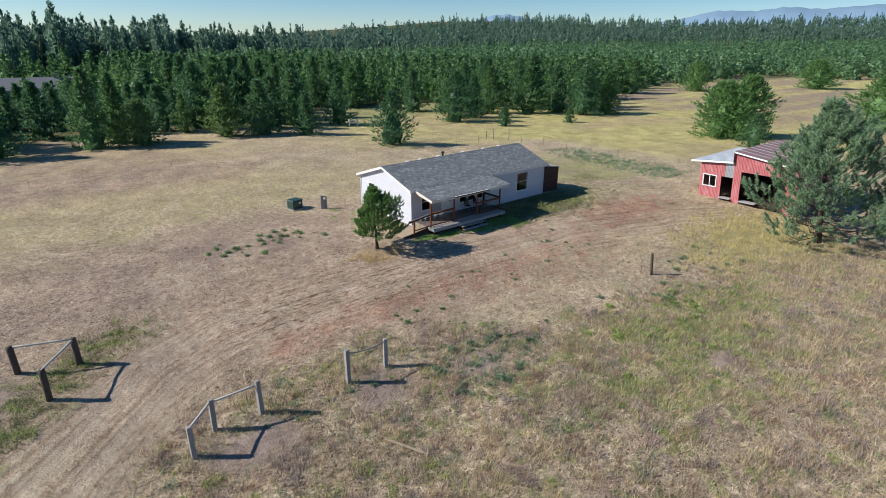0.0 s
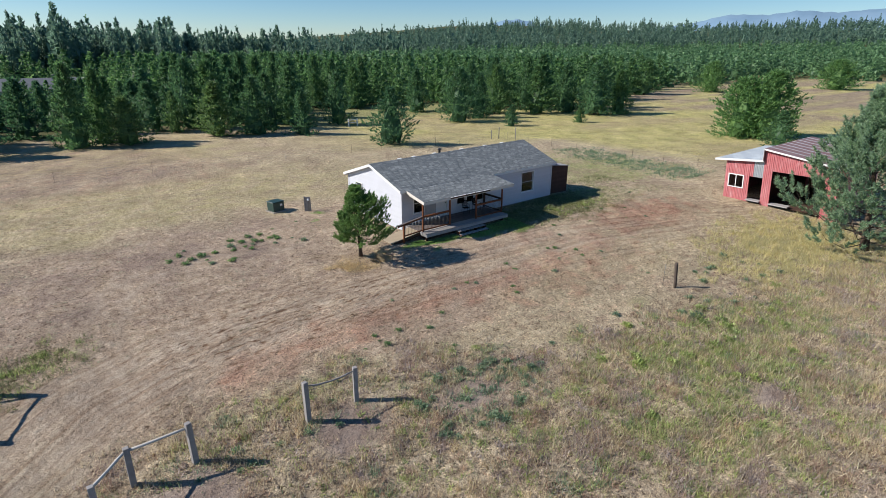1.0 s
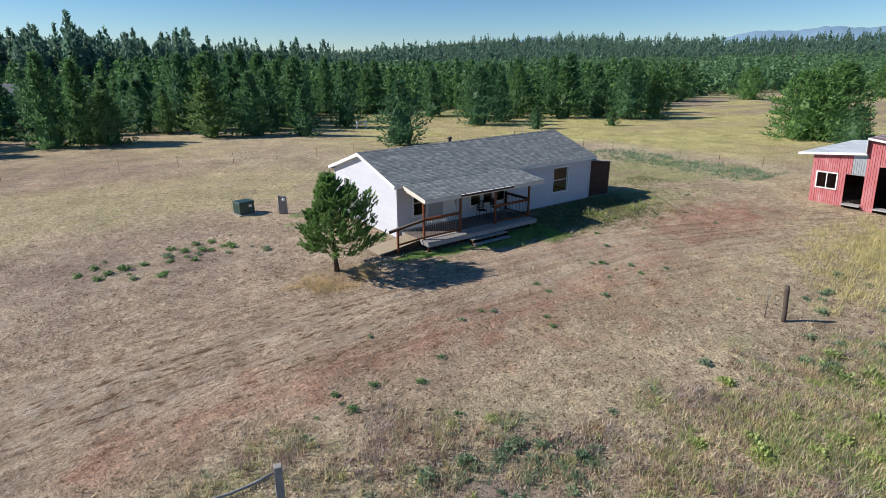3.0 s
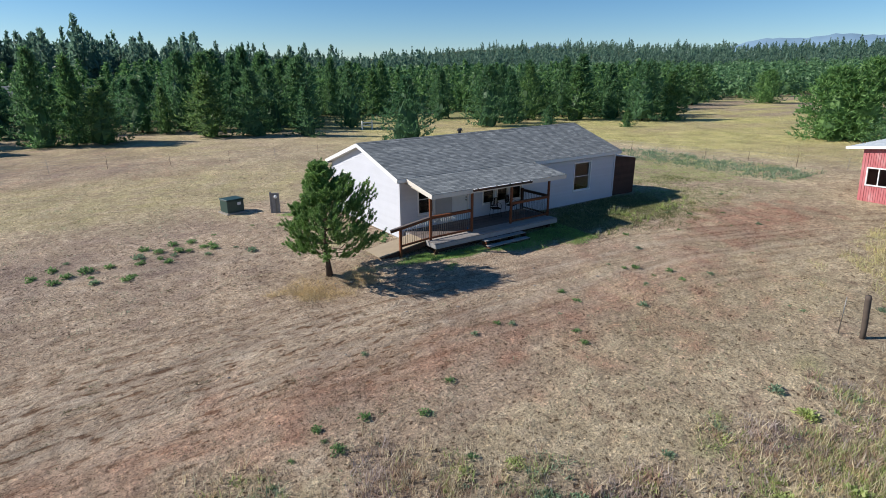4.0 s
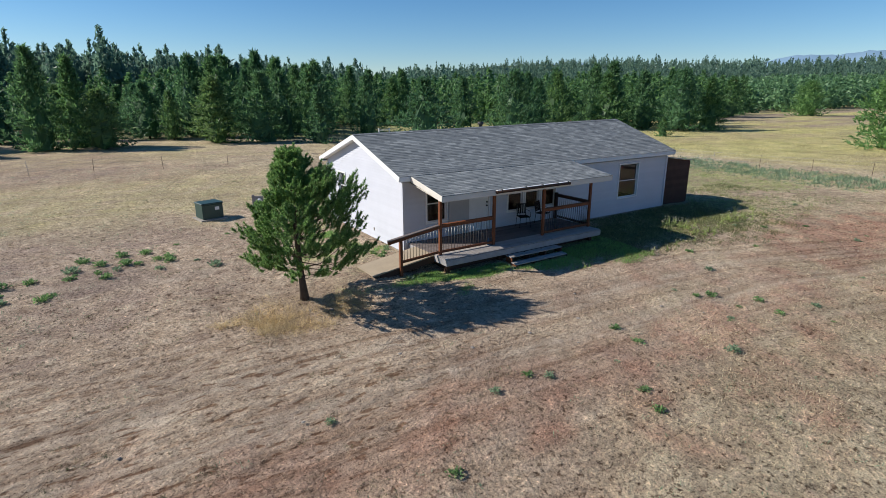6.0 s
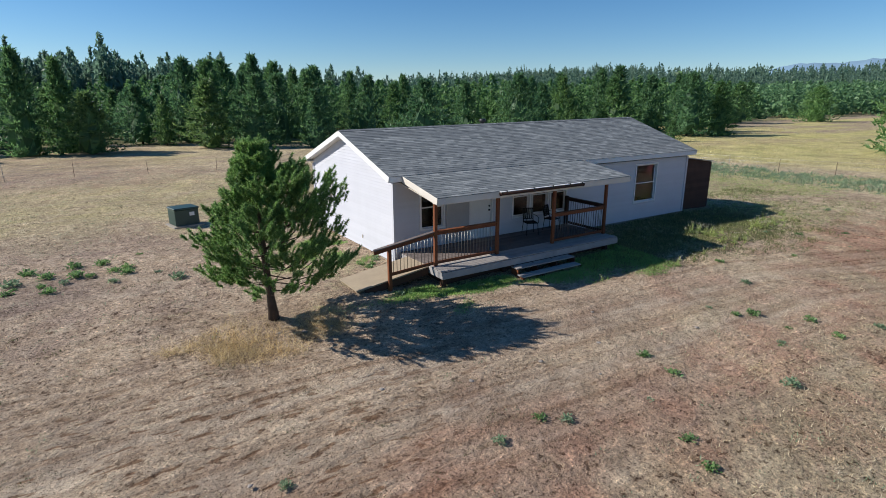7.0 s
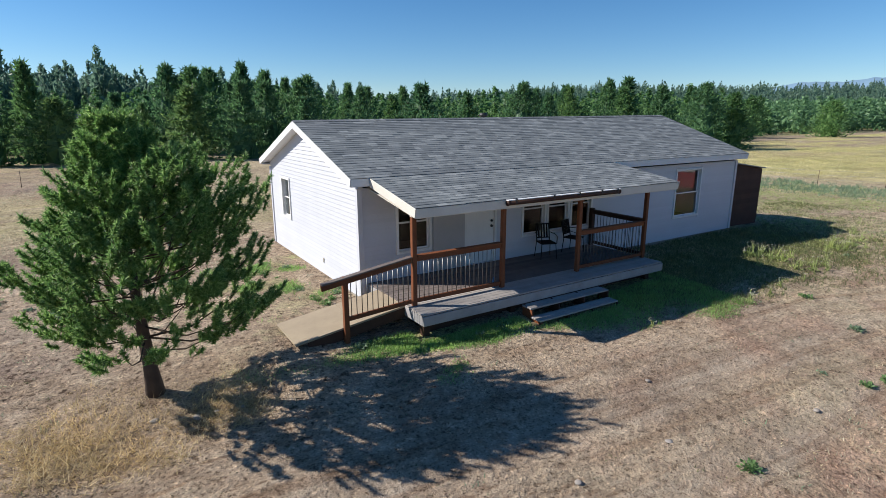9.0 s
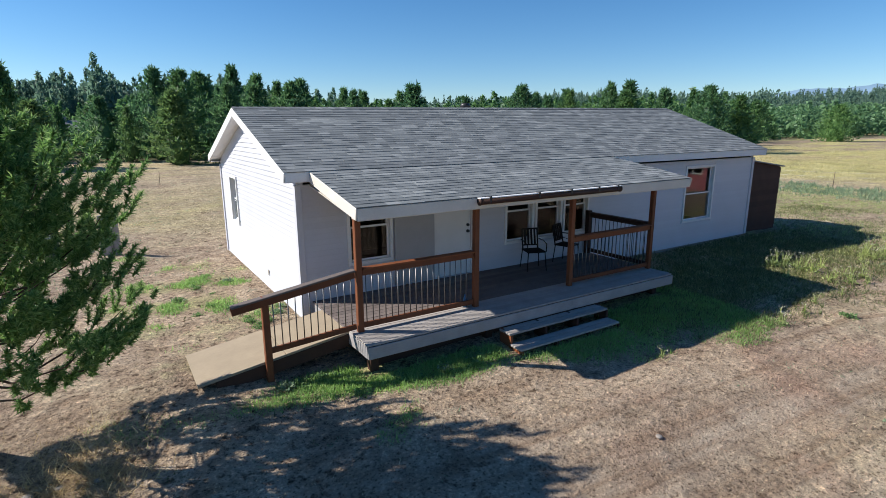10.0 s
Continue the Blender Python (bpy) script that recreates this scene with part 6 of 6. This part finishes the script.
sow("tall_dry_grass", 14, 26000, (10, 30, -24, -9), lambda x, y, z: np.clip(1.25 - np.hypot((x - 20) / 8, (y + 17.5) / 4.5) + 0.3 * lumps(x, y, 2.5, 46), 0, 1), (0.15, 0.5), 6, 0.025, 0.08, GOLD, "tall yellow dry grass near the barn", 0.45)

for k, (mat, seed, low, tall, words) in enumerate(((DEADWEED, 71, 0.1, 0.36, "dead mauve-brown weed bushes in the field"), (RUSTY, 72, 0.25, 0.34, "russet dry weed bushes in the field"), (WEED, 73, 0.2, 0.36, "yellowish green weed bushes in the field"), (DRY, 74, 0.1, 0.42, "clumps of pale dry grass in the field"), (SAGE, 75, 0.45, 0.3, "grey-green weed bushes in the field"))):
    clump = wave(3.0, seed, low)
    sow("field_bushes", 40 + k, 5200, (-26, 24, -34, -10), lambda x, y, z: (1 - BARE(x, y)) * front(x, y) * np.clip(1.5 * clump(x, y) + (0.35 * z["green"] if mat is WEED else 0), 0, 1), (0.14, tall), 30, 0.03, 0.13, mat, words, 0.7)
pf, pg, ph = wave(1.6, 61, 0.25), wave(1.9, 62, 0.3), wave(1.3, 63, 0.3)
sow("field_weeds", 19, 24000, (-26, 24, -34, -12), lambda x, y, z: (1 - BARE(x, y)) * front(x, y) * np.clip(1.5 * pf(x, y), 0, 1), (0.10, 0.3), 12, 0.045, 0.10, MAUVE, "bushy greyish mauve weeds in the field", 0.7)
sow("field_weeds", 20, 18000, (-26, 24, -34, -12), lambda x, y, z: (1 - BARE(x, y)) * front(x, y) * np.clip(1.4 * pg(x, y) + 0.4 * z["green"], 0, 1), (0.10, 0.28), 12, 0.045, 0.09, WEED, "bushy yellow-green weeds in the field", 0.7)
sow("field_weeds", 26, 14000, (-26, 24, -34, -11), lambda x, y, z: (1 - BARE(x, y)) * front(x, y) * np.clip(1.5 * ph(x, y), 0, 1), (0.12, 0.34), 12, 0.04, 0.09, RUSTY, "bushy brown weeds in the field", 0.7)
sow("yard_weeds", 28, 15000, (-34, 8, -3.5, 30), lambda x, y, z: np.clip(0.10 + 1.1 * ph(x, y) * (0.4 + pd(y, x)), 0, 1) * (1 - 0.8 * z["track"]), (0.025, 0.085), 12, 0.03, 0.07, DARKWEED, "small dark olive weeds scattered over the yard", 1.0)
sow("field_straw", 21, 48000, (-28, 24, -34, -9), lambda x, y, z: (1 - BARE(x, y)) * front(x, y) * (0.15 + 0.5 * pa(x, y) + 0.35 * fade(x, -4, 6)), (0.15, 0.42), 4, 0.032, 0.08, DRY, "pale bent straw in the field", 0.6)


def weed_mesh(seed, leaves, size):
    """A leafy weed: many small pointed leaves on short stems."""
    g = np.random.RandomState(seed)
    az = g.uniform(0, math.tau, leaves)
    el = g.uniform(0.1, 1.35, leaves)
    out = np.stack([np.cos(az) * np.cos(el), np.sin(az) * np.cos(el), np.sin(el)], -1)
    c = out * (g.uniform(0.15, 1, (leaves, 1)) * size) * np.array([1, 1, 0.7])
    d = unit(out + g.normal(0, 0.5, (leaves, 3)))
    s = unit(np.cross(d, g.normal(0, 1, (leaves, 3)))) * size * 0.13
    ln = size * g.uniform(0.25, 0.5, (leaves, 1))
    a = np.stack([c, c + d * ln * 0.5 + s, c + d * ln], 1)
    b = np.stack([c, c + d * ln, c + d * ln * 0.5 - s], 1)
    return np.concatenate([a, b])


WEEDS = [tagged(tris("weed_clump", weed_mesh(700 + k, 110, 0.24), (LEAFWEED, LEAFWEED, LEAFWEED, SAGE, WEED)[k]), ("leafy green weed growing from the bare soil", "grey-green weed growing from the bare soil", "yellowish green weed among the dry field grass")[max(0, k - 2)], "weed", "weeds in the yard") for k in range(5)]
SPOTS = [(1.9, -8.8), (-1.5, -8.4), (6.3, -8.1), (7.2, -9.1), (-2.5, -8.5), (3.7, -10.3), (0, -10.8), (-1.1, -8.7), (-11.3, 3.8), (-10.2, 4.3), (-10.9, 1.9), (-8.2, -10.6), (-5.9, -10.7), (-7.2, -10.0), (-4.6, -10.0), (8.3, -10.2), (-12.1, 3.8), (-9.4, 4.6), (-8.7, 5.4), (-9.9, 5.2)]
rng2 = random.Random(77)
for k in range(150):
    if k < len(SPOTS):
        x, y = SPOTS[k]
        s = rng2.uniform(0.8, 1.3) if y > 0 else rng2.uniform(0.55, 0.8)
    else:
        patch = rng2.choice(((-9, 5, 4, 2.2), (-9, 4.5, 3, 1.8), (-11, 3, 3, 1.5), (6, -9, 8, 3), (-9, -11, 4, 1.6), (3, -8.5, 6, 2.5), (14, -7, 6, 3), (-6.5, -15.5, 3, 1.6), (-6.5, -15.5, 3, 1.6), (6, -17, 6, 3), (-0.9, 0.6, 0.7, 1.6), (-1.3, 2.6, 0.8, 1.6), (-0.9, -2.2, 0.9, 0.2), (1.2, -2.85, 2.0, 0.2)))
        x, y = rng2.gauss(patch[0], patch[2] * 0.6), rng2.gauss(patch[1], patch[3] * 0.6)
        s = rng2.uniform(0.3, 0.7) * (1.5 if x < -6 and y > 0 else 1.0)
    if not clear_of(np.array([x]), np.array([y]))[0]:
        continue
    src = WEEDS[rng2.randrange(4) if y > -13 else 3]
    ob = copy_thing(src, pose(x, y, hgt(x, y) - 0.03, 0, 0, rng2.uniform(0, 360)) @ Matrix.Scale(s, 4))
# bushier weeds in the field: blue-green round the bare patch, yellow-green further on
for k in range(96):
    if k < 34:
        a, q = rng2.uniform(0, math.tau), rng2.uniform(1.0, 1.5)
        x, y, s, src = -7.0 + 2.0 * q * math.cos(a), -15.5 + 1.2 * q * math.sin(a), rng2.uniform(0.7, 1.25), WEEDS[3]
    elif k < 52:
        x, y, s, src = rng2.uniform(2, 15), rng2.uniform(-19, -15), rng2.uniform(0.7, 1.3), WEEDS[3]
    elif k < 60:
        x, y, s, src = rng2.uniform(-18, -11), rng2.uniform(-13.6, -12.6), rng2.uniform(0.6, 1.0), WEEDS[3]
    else:
        x, y, s, src = rng2.gauss(3.5, 3.6), rng2.gauss(-20, 1.8), rng2.uniform(0.8, 1.6), WEEDS[4]
    copy_thing(src, pose(x, y, hgt(x, y) - 0.03, 0, 0, rng2.uniform(0, 360)) @ Matrix.Scale(s, 4))
for w in WEEDS:
    bpy.data.objects.remove(w)


def tall_weed(x, y, h, seed):
    """A thin stalk with small leaves and pale heads."""
    g = np.random.RandomState(seed)
    p = empty("flowering_weed", (x, y, hgt(x, y)), "thin weed stalk with pale seed heads at the shade's edge", "weed", "flowering weeds")
    bm = bmesh.new()
    tips = []
    for k in range(5):
        a, e = g.uniform(0, math.tau), g.uniform(0.1, 0.4)
        top = Vector((math.cos(a) * e * h, math.sin(a) * e * h, h * g.uniform(0.7, 1.0)))
        tube_into(bm, [(0, 0, -0.03), tuple(top * 0.5 + Vector((0, 0, 0.06))), tuple(top)], [0.007, 0.005, 0.003], 4)
        tips.append(top)
    part("stalk", bm, WEED, p)
    heads = np.concatenate([np.array(t)[None, None] + weed_mesh(seed + 7 * j, 5, 0.05) for j, t in enumerate(tips)])
    tagged(tris("seed_heads", heads, FLOWER, p, "pale seed heads"), kind="stuff")
    tris("leaves", weed_mesh(seed, 26, h * 0.45), WEED, p)


for k in range(46):
    u = rng2.random()
    if u < 0.55:
        x, y = 11.2 + 7.2 * rng2.random(), 0
        y = -4.55 + (x - 11.2) * 0.2 + rng2.gauss(0, 0.22)
    elif u < 0.85:
        x = 12.2 + rng2.gauss(0, 0.5)
        y = -3.0 + rng2.gauss(0, 0.5)
    else:
        x, y = 4 + 7 * rng2.random(), -4.6 + rng2.gauss(0, 0.15)
    tall_weed(x, y, rng2.uniform(0.22, 0.5) * (1.0 if u < 0.85 else 0.55), 900 + k)

sow("drive_tufts", 30, 26000, (-18, 9, -12.5, -3.4), lambda x, y, z: np.clip(z["dash"] * 1.3, 0, 1) * np.clip(2.2 * lumps(z["aside"] * 2.6, x * 0.9 + 0.4 * y, 2.2, 67) - 0.7, 0, 1), (0.02, 0.06), 9, 0.022, 0.05, DARKWEED, "small dark tufts in rows beside the wheel tracks", 1.1)
sow("yard_tufts", 23, 15000, (-14, 14, -12.5, -3.6), lambda x, y, z: (0.15 + 0.9 * pf(x, y)) * (1 - 0.5 * z["dash"]) * (1 - 0.6 * TROD(x, y)), (0.025, 0.08), 5, 0.014, 0.035, RUSTY, "tiny brown tufts on the trodden soil", 0.9)
sow("yard_tufts", 24, 11000, (-14, 14, -12.5, -3.6), lambda x, y, z: (0.1 + 0.9 * pg(x, y)) * (1 - 0.5 * z["dash"]) * (1 - 0.6 * TROD(x, y)), (0.03, 0.09), 4, 0.012, 0.04, DRY, "tiny pale straw tufts on the trodden soil", 1.0)
sow("low_weeds", 15, 26000, (-34, 30, -14, 32), lambda x, y, z: np.clip(0.25 + 0.6 * pd(x, y) - 0.5 * z["track"], 0.04, 1) * 0.6 * (1 - 0.85 * z["streak"]), (0.04, 0.11), 9, 0.022, 0.10, SAGE, "scattered low grey-green and brown weeds in the yard", 0.9)
sow("sage_weeds", 16, 1100, (-10.5, -3.5, -17.5, -13), lambda x, y, z: np.clip(1.15 - np.hypot((x + 7) / 3, (y + 15.3) / 1.9), 0, 1) * np.clip(0.4 + lumps(x, y, 1.1, 47), 0, 1), (0.14, 0.38), 12, 0.035, 0.1, SAGE, "grey-green bushy weeds round a bare patch", 0.6)
sow("sage_weeds", 17, 2200, (-27, -10, -15, -3), lambda x, y, z: np.clip(1.2 - near_line(x, y, [(-20.6, -13.2), (-19, -12.4), (-17, -12.7)]) / 0.7, 0, 1) + np.clip(1.2 - near_line(x, y, [(-13.4, -13.2), (-11, -13.3)]) / 0.5, 0, 1), (0.1, 0.4), 9, 0.025, 0.1, SAGE, "grey-green weeds at the foot of the gate posts", 0.6)

# stones in the yard and at the pine's foot
for k in range(20):
    if k < 7:
        x, y, r = -4.2 + rng2.gauss(0, 0.5), -2.6 + rng2.gauss(0, 0.35), rng2.uniform(0.03, 0.075)
    else:
        x, y, r = rng2.uniform(-10, 12), rng2.uniform(-9.5, -4.5), rng2.uniform(0.025, 0.06)
    bm = bmesh.new()
    bmesh.ops.create_icosphere(bm, subdivisions=2, radius=r)
    for v in bm.verts:
        v.co = v.co * (1 + 0.35 * noise.noise(v.co / r * 0.9 + Vector((k * 3.1, 0, 0))))
        v.co.z *= 0.45
    ob = part("stone", bm, ROCK, None, "", 0, True)
    ob.location = (x, y, hgt(x, y) + 0.1 * r)
    tagged(ob, "rough grey stone lying on the dry soil", "stone", "stones in the yard")

# ---- shingles ----


def shingles(parent, x0, x1, x2, low, high, count, seed):
    """Overlapping tabs from the eave (y, z) up to high (y, z); the first count of them are pieces of their own."""
    g = random.Random(seed)
    lowv, highv = Vector((0, *low)), Vector((0, *high))
    run = (highv - lowv).length
    up = (highv - lowv) / run
    nrm = Vector((1, 0, 0)).cross(up)
    rows = int(run / 0.143)
    shared = {}
    vs, fs = [], []
    made = 0
    for r in range(rows):
        x = x0 - g.uniform(0.0, 0.28)
        while x < x1 - 0.02:
            w = g.choice((0.17, 0.24, 0.32, 0.40))
            edge = x1 + (x2 - x1) * r / rows
            a, b = max(x, x0), min(x + w - 0.006, edge)
            x += w
            if b - a < 0.03:
                continue
            s0, s1 = r * 0.143 - (0.006 if g.random() < 0.5 else 0.0), min(run, (r + 1) * 0.143 + 0.02)
            t = 0.014 if g.random() < 0.5 else 0.010

            def at(xx, s, h):
                return Vector((xx, 0, 0)) + lowv + up * s + nrm * h
            q = [at(a, s0, 0.001), at(b, s0, 0.001), at(b, s1, 0.001), at(a, s1, 0.001), at(a, s0, t), at(b, s0, t), at(b, s1, 0.004), at(a, s1, 0.004)]
            f = [(4, 5, 6, 7), (0, 1, 5, 4), (1, 2, 6, 5), (3, 0, 4, 7)]
            if made < count:
                o = q[0].copy()
                key = (round(b - a, 2), round(s1 - s0, 3), t)
                if key not in shared:
                    me = bpy.data.meshes.new("shingle")
                    me.from_pydata([tuple(v - o) for v in q], [], f)
                    me.materials.append(SHINGLE)
                    shared[key] = me
                ob = new("shingle", shared[key])
                ob.parent = parent
                ob.location = o
                made += 1
            else:
                n = len(vs)
                vs += q
                fs += [tuple(k + n for k in ff) for ff in f]
    if vs:
        tagged(raw("shingle_field", vs, fs, SHINGLE, parent), kind="stuff")


shingles(roof_p, PX0 - 0.02, PX1 + 0.02, PX2 + 0.02, (PY - 0.03, PZ + 0.0), (PTOP_Y, PTOP_Z), 300, 1)
shingles(roof_f, X0 - 0.02, X1 + 0.02, X1 + 0.02, (-OVER - 0.03, EAVE_Z - 0.006), (RIDGE_Y, RIDGE_Z), 0, 2)
bm = bmesh.new()
for k in range(int((X1 - X0) / 0.16)):
    x = X0 + 0.16 * k
    for sgn in (-1, 1):
        q = [(x, RIDGE_Y, RIDGE_Z + 0.024), (x + 0.165, RIDGE_Y, RIDGE_Z + 0.016), (x + 0.165, RIDGE_Y + sgn * 0.15, RIDGE_Z + 0.016 - 0.15 * PITCH), (x, RIDGE_Y + sgn * 0.15, RIDGE_Z + 0.024 - 0.15 * PITCH)]
        bm.faces.new([bm.verts.new(v) for v in q])
tagged(part("ridge_cap", bm, SHINGLE, roof_f), kind="stuff")

# the house has settled: its ridge stands a little higher at the far end
for ob in house.children_recursive:
    if ob.type != "MESH" or ob.name.startswith("shingle.") or ob.name == "shingle":
        continue
    for v in ob.data.vertices:
        f = max(0.0, (v.co.z - 3.2) / 1.27)
        v.co.z += 0.17 * f * v.co.x / LEN
